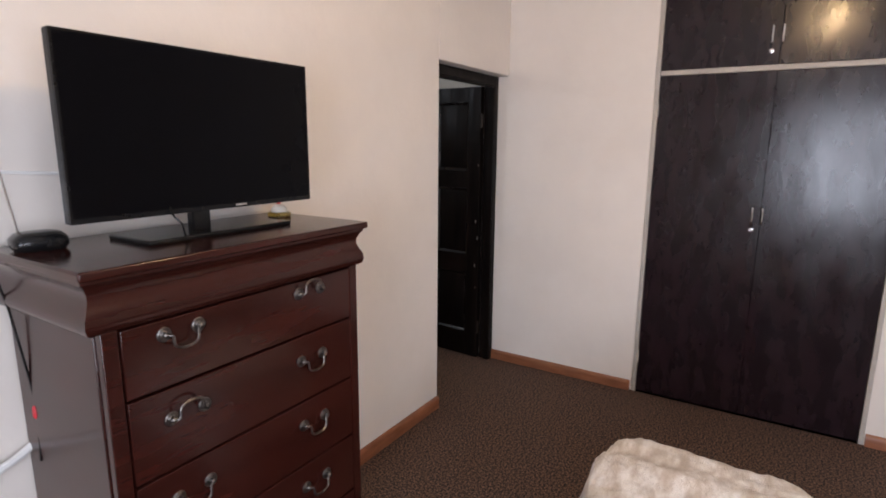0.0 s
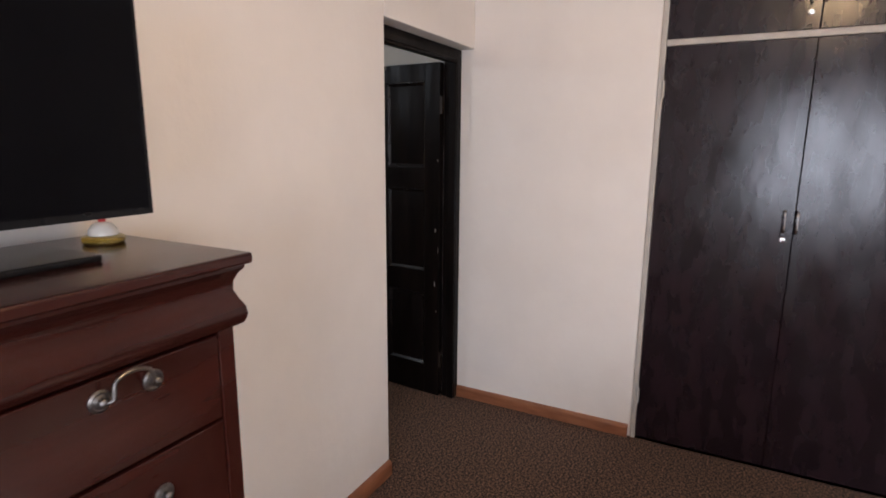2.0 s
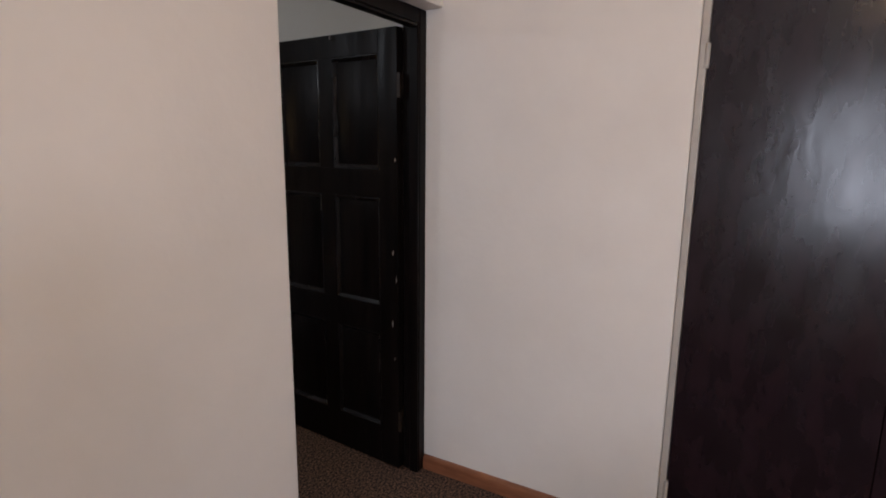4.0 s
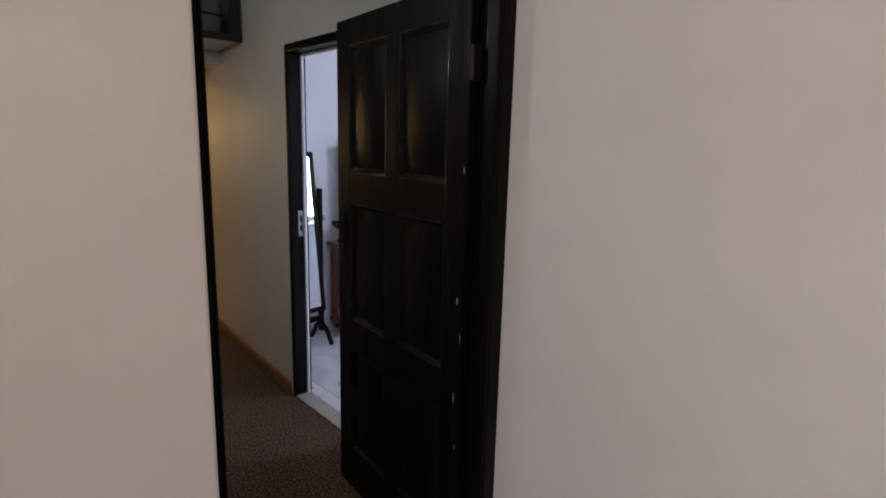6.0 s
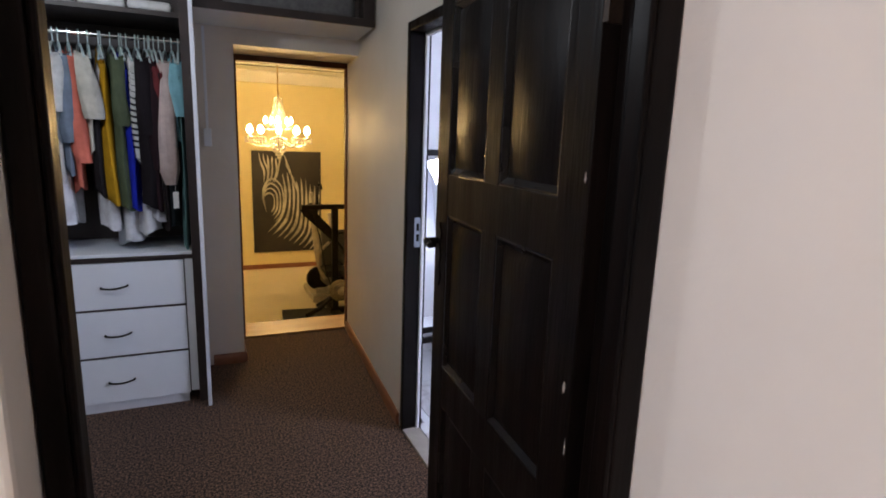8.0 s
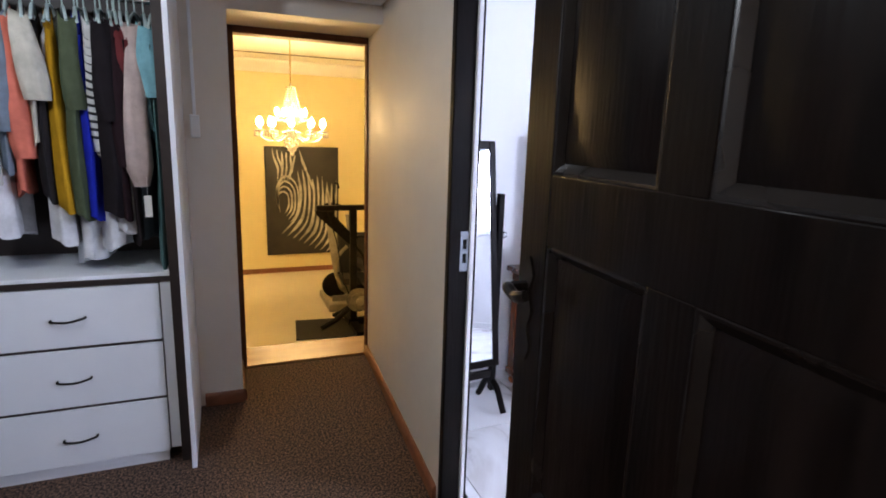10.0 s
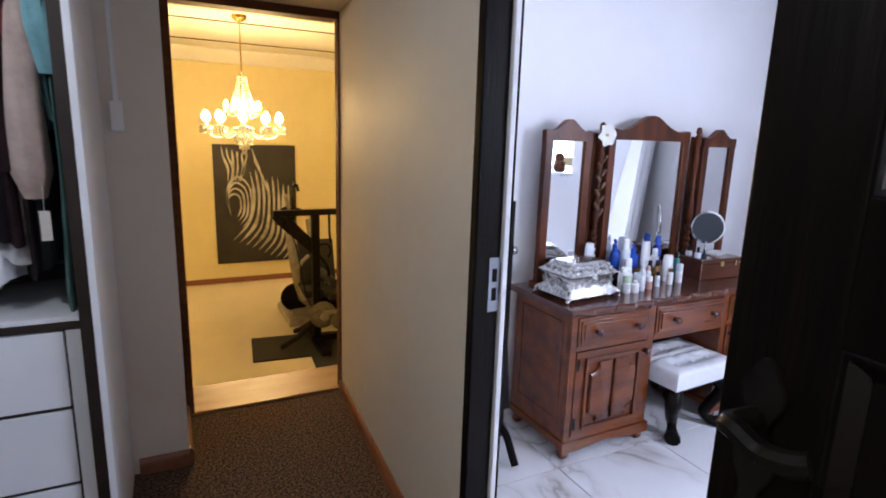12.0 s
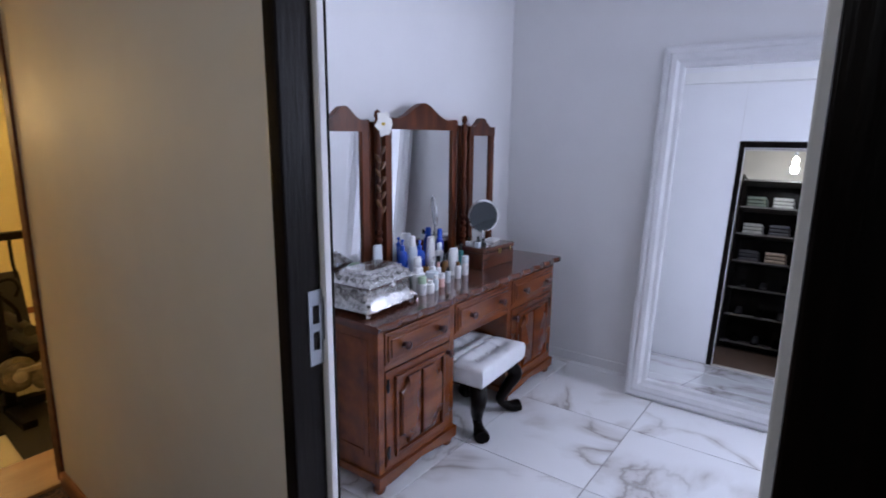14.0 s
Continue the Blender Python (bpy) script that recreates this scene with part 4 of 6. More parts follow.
bmesh.ops.transform(bm, matrix=pose(0.12, 0.42, 0.55, -14, 0, 0), verts=bm.verts)
part("back_pad", bm, PAD, gymm, "black vinyl back pad")
part("bench_pad", box(-0.10, 0.40, 0.10, 0.42, 0.47, 0.55, 0.02, 3), PAD, gymm, "black vinyl bench pad")
part("bench_leg", tube([(0.10, 0.30, 0.47), (0.04, 0.36, 0.02)], 0.028, 8), BLACK_METAL, gymm)
part("arm_bar", tube(curve_between([(-0.05, 0.10, 0.95), (-0.16, 0.12, 0.82), (-0.18, 0.13, 0.62), (-0.10, 0.12, 0.45)], 4), 0.022, 8), GREY_STEEL, gymm)
part("roller", tube([(0.12, -0.28, 0.72), (0.12, 0.28, 0.72)], 0.045, 12), PAD, gymm)
part("arm_bar", tube(curve_between([(0.02, -0.06, 0.98), (0.10, -0.10, 0.86), (0.13, -0.12, 0.70), (0.28, -0.14, 0.62)], 4), 0.018, 8), BLACK_METAL, gymm)
part("cable", tube(curve_between([(-0.30, -0.01, 1.39), (-0.20, -0.02, 1.05), (-0.12, -0.02, 0.60), (-0.02, -0.06, 0.30)], 5), 0.006, 6), BLACK_METAL, gymm)
part("handle_grip", tube([(-0.205, 0.05, 1.58), (-0.20, 0.05, 1.68)], 0.021, 10), PAD, gymm)
part("handle_grip", tube([(-0.245, 0.10, 1.45), (-0.275, 0.10, 1.60)], 0.018, 10), GREY_STEEL, gymm)
for x_ in (0.20, 0.34, 0.48):
    part("weight_plate", lathe([(0.02, 0), (0.095, 0), (0.10, 0.004), (0.10, 0.024), (0.095, 0.028), (0.02, 0.028)], (x_, -0.20, 0.30), 24, pose(0, 0, 0, 90, 0, 0)), IRON, gymm)
part("rail", box(0.02, 0.72, -0.24, -0.20, 0.38, 0.42, 0.006), GREY_STEEL, gymm)
gym2 = thing("exercise_bike", "grey steel trainer with pulleys standing by the wall", "exercise machine", (0.88, 7.25, GZ))
gym2.matrix_world = gym2.matrix_world @ Matrix.Diagonal((1.2, 1.2, 1.15, 1))
part("upright", tube([(-0.14, 0, 1.10), (-0.08, 0, 0.6), (0.0, 0, 0.12)], [0.04, 0.048, 0.055], 10), GREY_STEEL, gym2)
part("upright", tube([(0.10, 0.1, 1.05), (0.16, 0.1, 0.55), (0.22, 0.1, 0.12)], [0.04, 0.048, 0.055], 10), GREY_STEEL, gym2)
part("cross_bar", box(-0.12, 0.16, 0.0, 0.06, 0.80, 0.84, 0.006), GREY_STEEL, gym2)
part("cross_bar", box(-0.10, 0.18, 0.0, 0.06, 0.62, 0.66, 0.006), GREY_STEEL, gym2)
part("base", boxes((-0.20, 0.55, -0.30, 0.34, 0.0, 0.09), (-0.15, 0.5, -0.2, 0.2, 0.09, 0.16), bevel=0.015), GREY_STEEL, gym2)
for q, (x, z) in enumerate(((-0.10, 0.28), (0.05, 0.33), (0.2, 0.26))):
    part("pulley", lathe([(0.03, 0), (0.14, 0), (0.15, 0.012), (0.135, 0.02), (0.15, 0.028), (0.14, 0.04), (0.03, 0.04)], (x, -0.14 - 0.05 * q, z), 24, pose(0, 0, 0, 90, 0, 0)), BLACK_METAL if q != 1 else IRON, gym2)
part("handlebar", tube(curve_between([(-0.14, 0, 1.08), (-0.20, -0.1, 1.18), (-0.16, -0.22, 1.22), (-0.06, -0.26, 1.20)], 4), 0.014, 8), BLACK_METAL, gym2)

# ---------------------------------------------------------------- dressing room: dressing table
dt = thing("dressing_table", "carved reddish-brown wooden dressing table with three mirrors", "dressing table", (1.812, 2.925, 0))
TW = 0.775          # half width of the body
FY = -0.455         # front of the body


def cab(x0, x1):
    return [(x0, x0 + 0.02, FY + 0.02, -0.02, 0.085, 0.70), (x1 - 0.02, x1, FY + 0.02, -0.02, 0.085, 0.70), (x0 + 0.02, x1 - 0.02, FY + 0.03, -0.02, 0.085, 0.105), (x0 + 0.02, x1 - 0.02, -0.04, -0.02, 0.105, 0.70)]


for piece in (*cab(-TW, -0.27), *cab(0.23, TW), (-0.27, 0.23, -0.04, -0.02, 0.50, 0.70), (-0.27, 0.23, FY + 0.03, -0.04, 0.53, 0.545)):
    part("carcass_panel", box(*piece, 0.002), TABLE_WOOD, dt)
for piece in ((-TW, -TW + 0.035, FY, FY + 0.02, 0.085, 0.70), (-0.305, -0.265, FY, FY + 0.02, 0.085, 0.70), (0.225, 0.265, FY, FY + 0.02, 0.085, 0.70), (TW - 0.035, TW, FY, FY + 0.02, 0.085, 0.70), (-TW + 0.035, -0.305, FY, FY + 0.02, 0.53, 0.555), (0.265, TW - 0.035, FY, FY + 0.02, 0.53, 0.555), (-0.265, 0.225, FY, FY + 0.02, 0.52, 0.548), (-TW, TW, FY, FY + 0.02, 0.69, 0.708), (-TW + 0.035, -0.305, FY, FY + 0.02, 0.085, 0.115), (0.265, TW - 0.035, FY, FY + 0.02, 0.085, 0.115)):
    part("face_rail", box(*piece, 0.003), TABLE_WOOD, dt)
# top with a scalloped front edge
bm = bmesh.new()
n = 96
front = []
for i in range(n + 1):
    u = i / n
    x = -0.805 + 1.61 * u
    front.append((x, FY - 0.032 + 0.007 * math.sin(u * math.pi * 26)))
loft(bm, [[(x, y + 0.008, 0.708) for x, y in front] + [(0.805, 0.0, 0.708), (-0.805, 0.0, 0.708)],
          [(x, y, 0.716) for x, y in front] + [(0.805, 0.0, 0.716), (-0.805, 0.0, 0.716)],
          [(x, y, 0.730) for x, y in front] + [(0.805, 0.0, 0.730), (-0.805, 0.0, 0.730)],
          [(x, y + 0.008, 0.738) for x, y in front] + [(0.80, -0.003, 0.738), (-0.80, -0.003, 0.738)]])
part("tabletop", bm, TABLE_TOP, dt, "polished dark red wooden top with scalloped edge")
# base mouldings and feet
for x0, x1 in ((-TW - 0.014, -0.256), (0.216, TW + 0.014)):
    bm = bmesh.new()
    pts = []
    m_ = 24
    for i in range(m_ + 1):
        u = i / m_
        drop = 0.018 * (math.cos(u * 2 * math.pi) * 0.5 + 0.5) + 0.006 * abs(math.sin(u * math.pi * 2))
        pts.append((x0 + (x1 - x0) * u, 0.062 - drop))
    prism(pts + [(x1, 0.095), (x0, 0.095)], FY - 0.014, FY + 0.006, bm)
    bm_box(bm, x0, x0 + 0.014, FY + 0.006, -0.02, 0.06, 0.095, 0.004)
    bm_box(bm, x1 - 0.014, x1, FY + 0.006, -0.02, 0.06, 0.095, 0.004)
    part("base_moulding", bm, TABLE_WOOD, dt)
    for x in (x0 + 0.035, x1 - 0.035):
        for y in (FY + 0.022, -0.06):
            part("foot", lathe([(0.015, 0), (0.026, 0.012), (0.028, 0.028), (0.020, 0.04), (0.030, 0.05), (0.030, 0.066)], (x, y, 0), 16), TABLE_WOOD, dt)


KNOB_WOOD = mat("dark_red_knob_wood", (0.045, 0.010, 0.006), (0.075, 0.018, 0.010), 0.22, scale=20)


def knob(parent, x, z, y=None):
    y = FY - 0.018 if y is None else y
    part("knob", lathe([(0.012, 0), (0.010, 0.008), (0.008, 0.014), (0.016, 0.020), (0.018, 0.028), (0.012, 0.034), (0, 0.036)], (x, y, z), 16, pose(0, 0, 0, 90, 0, 0)), KNOB_WOOD, parent, "turned dark red wooden knob")


def drawer(x0, x1, z0, z1):
    bm = bmesh.new()
    bm_box(bm, x0, x1, FY - 0.006, FY + 0.10, z0, z1, 0.003)
    bm_box(bm, x0 + 0.012, x1 - 0.012, FY - 0.013, FY - 0.004, z0 + 0.012, z1 - 0.012, 0.003)
    bm_box(bm, x0 + 0.024, x1 - 0.024, FY - 0.020, FY - 0.010, z0 + 0.026, z1 - 0.026, 0.006)
    d = part("drawer", bm, TABLE_WOOD, dt)
    w = x1 - x0
    for x in (x0 + w * 0.22, x1 - w * 0.22):
        knob(d, x, (z0 + z1) / 2)


drawer(-TW + 0.037, -0.307, 0.557, 0.688)
drawer(-0.262, 0.222, 0.55, 0.688)
drawer(0.267, TW - 0.037, 0.557, 0.688)
for x0, x1, hinge_left in ((-TW + 0.037, -0.307, True), (0.267, TW - 0.037, False)):
    z0, z1 = 0.117, 0.528
    dd = part("door", box(x0, x1, FY - 0.006, FY + 0.014, z0, z1, 0.003), TABLE_WOOD, dt)
    a0, a1, b0, b1 = x0 + 0.07, x1 - 0.07, z0 + 0.05, z1 - 0.05
    part("panel_frame", boxes((a0 - 0.02, a1 + 0.02, FY - 0.019, FY - 0.005, b0 - 0.02, b0 - 0.004), (a0 - 0.02, a1 + 0.02, FY - 0.019, FY - 0.005, b1 + 0.004, b1 + 0.02), (a0 - 0.02, a0 - 0.004, FY - 0.019, FY - 0.005, b0 - 0.004, b1 + 0.004), (a1 + 0.004, a1 + 0.02, FY - 0.019, FY - 0.005, b0 - 0.004, b1 + 0.004), bevel=0.003), TABLE_WOOD, dd)
    # raised octagon panel with hollow corners, split by a groove
    mid = (a0 + a1) / 2
    for s in (-1, 1):
        e = a0 + 0.008 if s < 0 else a1 - 0.008
        i_ = mid + s * 0.008
        k = 0.05
        arc = []
        for (cx, cz, t0) in ((e, b1 - 0.008, 0), (e, b0 + 0.008, 1)):
            seq = []
            for q in range(6):
                t = q / 5 * math.pi / 2
                seq.append((cx - s * k * math.cos(t), cz - k * math.sin(t)) if t0 == 0 else (cx - s * k * math.sin(t), cz + k * math.cos(t)))
            arc.append(seq)
        outline = [(i_, b1 - 0.008)] + arc[0] + arc[1] + [(i_, b0 + 0.008)]
        bm = bmesh.new()
        c = Vector((sum(p[0] for p in outline) / len(outline), sum(p[1] for p in outline) / len(outline)))
        inner = [tuple(c + (Vector(p) - c) * 0.84) for p in outline]
        loft(bm, [[(x, FY - 0.004, z) for x, z in outline], [(x, FY - 0.017, z) for x, z in outline], [(x, FY - 0.027, z) for x, z in inner]])
        part("raised_panel", bm, TABLE_WOOD, dd)
    hx = x0 + 0.012 if hinge_left else x1 - 0.012
    for hz in (z0 + 0.06, z1 - 0.06):
        part("hinge", boxes((hx - 0.006, hx + 0.006, FY - 0.012, FY - 0.005, hz - 0.028, hz + 0.028), (hx - 0.011, hx + 0.011, FY - 0.010, FY - 0.005, hz - 0.01, hz + 0.01), bevel=0.002), BLACK_METAL, dd, "black iron hinge")
    knob(dd, (x1 - 0.02) if hinge_left else (x0 + 0.02), z1 - 0.045, FY - 0.006)
# side panels
for s in (-1, 1):
    x = s * TW
    part("side_panel", boxes((x - 0.004, x + 0.004, -0.40, -0.375, 0.16, 0.66), (x - 0.004, x + 0.004, -0.085, -0.06, 0.16, 0.66), (x - 0.004, x + 0.004, -0.375, -0.085, 0.16, 0.185), (x - 0.004, x + 0.004, -0.375, -0.085, 0.635, 0.66), bevel=0.002), TABLE_WOOD, dt)


def crest(w, base, peak, n=24):
    """The upper edge of a mirror frame: shoulders, a scooped rise and a rounded crown."""
    out = []
    for i in range(n + 1):
        u = i / n * 2 - 1
        h = math.exp(-(u / 0.42) ** 2) + 0.14 * math.exp(-((abs(u) - 0.92) / 0.10) ** 2)
        out.append((u * w / 2, base + (peak - base) * min(h, 1)))
    return out


def framed_mirror(cx, cy, w, z0, z1, peak, rz):
    m = pose(cx, cy, 0, 0, 0, rz)
    side = 0.045
    bm = bmesh.new()
    bm_box(bm, -w / 2, -w / 2 + side, -0.018, 0.018, z0, z1, 0.004)
    bm_box(bm, w / 2 - side, w / 2, -0.018, 0.018, z0, z1, 0.004)
    bm_box(bm, -w / 2 + side, w / 2 - side, -0.016, 0.016, z0, z0 + side, 0.004)
    top = crest(w, z1, peak)
    prism([(-w / 2, z1 - side)] + [(w / 2, z1 - side)] + top[::-1], -0.02, 0.016, bm)
    bmesh.ops.transform(bm, matrix=m, verts=bm.verts)
    f = part("mirror_frame", bm, MIRROR_WOOD, dt)
    bm = box(-w / 2 + side - 0.004, w / 2 - side + 0.004, -0.006, 0.006, z0 + side - 0.004, z1 - side + 0.004)
    bmesh.ops.transform(bm, matrix=m, verts=bm.verts)
    part("mirror_glass", bm, MIRROR, f, "clear mirror glass")


MY = -0.06
framed_mirror(-0.565, MY - 0.01, 0.28, 0.755, 1.500, 1.56, -2)
framed_mirror(-0.012, MY, 0.58, 0.755, 1.515, 1.60, 0)
framed_mirror(0.520, MY - 0.01, 0.28, 0.755, 1.490, 1.545, 2)
GILT_CARVING = mat("worn_carved_wood", (0.060, 0.022, 0.008), (0.19, 0.085, 0.028), 0.38, scale=40)
for x, board in ((-0.362, 0.034), (0.338, 0.016)):
    part("post_board", box(x - board, x + board, MY - 0.004, MY + 0.014, 0.757, 1.50, 0.004), MIRROR_WOOD, dt, "flat board between the mirrors")
    prof = [(0.021, 0.757), (0.023, 0.80), (0.012, 0.815), (0.020, 0.83)]
    for k in range(5):
        z = 0.835 + k * 0.036
        prof += [(0.010, z), (0.018, z + 0.009), (0.018, z + 0.022), (0.010, z + 0.031)]
    prof += [(0.011, 1.02), (0.019, 1.06), (0.021, 1.10), (0.013, 1.16), (0.010, 1.20), (0.017, 1.215), (0.010, 1.23), (0.013, 1.30), (0.018, 1.37), (0.011, 1.44)]
    prof += [(0.018, 1.455), (0.018, 1.50), (0.010, 1.51), (0.017, 1.525), (0.013, 1.545), (0, 1.555)]
    post = part("post", lathe(prof, (x, MY - 0.024, 0), 14), MIRROR_WOOD, dt, "turned dark wooden post")
    if board > 0.02:
        for k in range(9):
            bm = bmesh.new()
            bmesh.ops.create_icosphere(bm, subdivisions=2, radius=0.020, matrix=Matrix.Translation((x + 0.016 * (-1) ** k, MY - 0.040, 1.10 + 0.034 * k)) @ pose(0, 0, 0, 0, 38 * (-1) ** k, 0) @ Matrix.Diagonal((0.5, 0.5, 1.25, 1)))
            part("carved_leaf", bm, GILT_CARVING, post, "carved leaf with worn gilding")
part("mirror_base", box(-0.72, 0.68, MY - 0.04, MY + 0.03, 0.738, 0.757, 0.004), TABLE_WOOD, dt)

TZ = 0.738
# silver jewellery casket
casket = thing("jewellery_box", "ornate embossed silver jewellery casket on the dressing table", "jewellery box", (1.205, 2.655, TZ), 4)
casket.matrix_world = casket.matrix_world @ Matrix.Diagonal((1.1, 1.1, 1.0, 1))


def ring_rect(w, d, z, r=0.02, n=5):
    out = []
    for cx, cy, a0 in ((w / 2 - r, d / 2 - r, 0), (-w / 2 + r, d / 2 - r, 90), (-w / 2 + r, -d / 2 + r, 180), (w / 2 - r, -d / 2 + r, 270)):
        for k in range(n):
            a = radians(a0 + 90 * k / (n - 1))
            out.append((cx + r * math.cos(a), cy + r * math.sin(a), z))
    return out


bm = bmesh.new()
loft(bm, [ring_rect(w, d, z) for w, d, z in ((0.262, 0.178, 0.008), (0.292, 0.206, 0.020), (0.282, 0.196, 0.036), (0.255, 0.17, 0.06), (0.25, 0.166, 0.085), (0.255, 0.172, 0.10), (0.262, 0.18, 0.112))])
part("body", bm, SILVER, casket)
bm = bmesh.new()
loft(bm, [ring_rect(w, d, z) for w, d, z in ((0.275, 0.19, 0.113), (0.285, 0.20, 0.120), (0.275, 0.19, 0.130), (0.235, 0.155, 0.150), (0.215, 0.14, 0.160), (0.20, 0.125, 0.164), (0.19, 0.115, 0.172), (0.10, 0.06, 0.176))])
part("lid", bm, SILVER, casket, "domed embossed silver lid")
for sx in (-1, 1):
    for sy in (-1, 1):
        part("foot", tube(curve_between([(sx * 0.115, sy * 0.075, 0.04), (sx * 0.14, sy * 0.098, 0.028), (sx * 0.145, sy * 0.10, 0.010), (sx * 0.155, sy * 0.108, 0.005)], 4), [0.012, 0.014, 0.014, 0.012, 0.011, 0.011, 0.010, 0.009, 0.009, 0.008, 0.007, 0.006, 0.005], 8), SILVER, casket)
bm = bmesh.new()
for k in range(26):
    u = k / 25
    bmesh.ops.create_icosphere(bm, subdivisions=1, radius=0.007, matrix=Matrix.Translation((-0.13 + 0.26 * u, -0.098, 0.03 - 0.012 * abs(math.sin(u * math.pi * 4)))))
    bmesh.ops.create_icosphere(bm, subdivisions=1, radius=0.006, matrix=Matrix.Translation((-0.135 + 0.27 * u, -0.1, 0.121)))
part("filigree", bm, SILVER, casket)["kind"] = "stuff"
def scroll(c, u, v, r):
    """A small raised spiral on a face of the casket, in the plane of u and v."""
    pts = [Vector(c) + (Vector(u) * math.cos(a) + Vector(v) * math.sin(a)) * r * (1 - 0.62 * q / 14) for q, a in ((q, q * 0.75) for q in range(15))]
    part("scroll", tube(pts, 0.0024, 5), SILVER, casket, "raised silver scroll")


for k in range(6):
    scroll((-0.100 + 0.040 * k, -0.0885, 0.070 + 0.010 * (k % 2)), (1 if k % 2 else -1, 0, 0), (0, 0, 1), 0.019)
    scroll((-0.100 + 0.040 * k, -0.0895, 0.144), (1 if k % 2 else -1, 0, 0), (0, 0.75, 0.5), 0.013)
for k in range(4):
    scroll((-0.1315, -0.060 + 0.040 * k, 0.070 + 0.010 * (k % 2)), (0, 1 if k % 2 else -1, 0), (0, 0, 1), 0.019)
    scroll((-0.129, -0.054 + 0.036 * k, 0.144), (0, 1 if k % 2 else -1, 0), (0.75, 0, 0.5), 0.012)
for z, w, d in ((0.1125, 0.272, 0.187), (0.1225, 0.288, 0.203), (0.1625, 0.212, 0.137)):
    ring = ring_rect(w, d, z)
    part("rim_band", tube([Vector(p) for p in ring + ring[:1]], 0.0028, 6), CHROME, casket, "bright beaded rim")
part("clasp", lathe([(0.014, 0), (0.012, 0.006), (0.006, 0.01), (0, 0.011)], (0, -0.098, 0.105), 14, pose(0, 0, 0, 90, 0, 0)), SILVER, casket)

# bottles and jars
PLASTIC = {
    "white": mat("white_plastic", (0.80, 0.80, 0.79), (0.84, 0.84, 0.83), 0.3, scale=20),
    "blue": mat("blue_plastic", (0.015, 0.07, 0.42), (0.02, 0.09, 0.50), 0.22, scale=20),
    "deep": mat("deep_blue_plastic", (0.01, 0.03, 0.22), (0.015, 0.04, 0.28), 0.22, scale=20),
    "clear": mat("frosted_plastic", (0.62, 0.68, 0.72), (0.70, 0.75, 0.78), 0.18, scale=20),
    "green": mat("pale_green_plastic", (0.45, 0.60, 0.42), (0.52, 0.66, 0.48), 0.3, scale=20),
    "black": BLACK_PLASTIC,
    "pink": mat("rose_plastic", (0.60, 0.36, 0.30), (0.68, 0.42, 0.36), 0.3, scale=20),
    "gold": mat("amber_glass", (0.16, 0.07, 0.015), (0.24, 0.11, 0.03), 0.12, scale=20),
    "teal": mat("teal_plastic", (0.02, 0.16, 0.16), (0.03, 0.2, 0.2), 0.25, scale=20),
}
GREY_PRINT = mat("grey_print", (0.22, 0.24, 0.28), None, 0.5)


def bottle(x, y, h, r, colour, cap_colour, style, label, flat=1.0, banded=False):
    ob = thing("bottle" if style != "jar" else "jar", label, "bottle" if style != "jar" else "jar", (x, y, TZ), random.uniform(-25, 25), "toiletries on the dressing table")
    if style == "pump":
        prof = [(r * 0.9, 0), (r, 0.006), (r, h * 0.62), (r * 0.85, h * 0.70), (r * 0.38, h * 0.75), (r * 0.38, h * 0.78), (0, h * 0.78)]
        cap = [(r * 0.42, h * 0.775), (r * 0.42, h * 0.86), (r * 0.16, h * 0.87), (r * 0.16, h * 0.94), (r * 0.3, h * 0.95), (r * 0.3, h), (0, h)]
    elif style == "jar":
        prof = [(r * 0.92, 0), (r, 0.005), (r, h * 0.6), (r * 0.92, h * 0.64), (0, h * 0.64)]
        cap = [(r * 1.03, h * 0.63), (r * 1.03, h * 0.97), (r * 0.97, h), (0, h)]
    elif style == "tube":
        prof = [(r * 0.75, h * 0.16), (r * 0.95, h * 0.2), (r, h * 0.5), (r * 0.9, h * 0.9), (r * 0.75, h), (0, h)]
        cap = [(r * 0.8, 0), (r * 0.82, 0.004), (r * 0.8, h * 0.17), (0, h * 0.17)]
    else:
        prof = [(r * 0.9, 0), (r, 0.006), (r, h * 0.68), (r * 0.8, h * 0.76), (r * 0.5, h * 0.78), (0, h * 0.78)]
        cap = [(r * 0.62, h * 0.77), (r * 0.62, h * 0.97), (r * 0.52, h), (0, h)]
    sq = Matrix.Diagonal((1, flat, 1, 1))
    body = part("body", lathe(prof, n=20, m=sq), PLASTIC[colour], ob)
    part("cap", lathe(cap, n=16, m=sq), PLASTIC[cap_colour], ob)
    if banded:
        bm = bmesh.new()
        for k, (zz, ww) in enumerate(((0.46, 0.62), (0.40, 0.45), (0.32, 0.55))):
            for q in range(5):
                a0, a1 = radians(-90 - 50 * ww + 100 * ww * q / 5), radians(-90 - 50 * ww + 100 * ww * (q + 1) / 5)
                rr = r + 0.0006
                f = [bm.verts.new((rr * math.cos(a), rr * math.sin(a) * flat, z)) for a, z in ((a0, h * zz), (a1, h * zz), (a1, h * (zz + 0.025)), (a0, h * (zz + 0.025)))]
                bm.faces.new(f)
        part("print_bars", bm, GREY_PRINT, body, "small grey printed lines")
    return ob


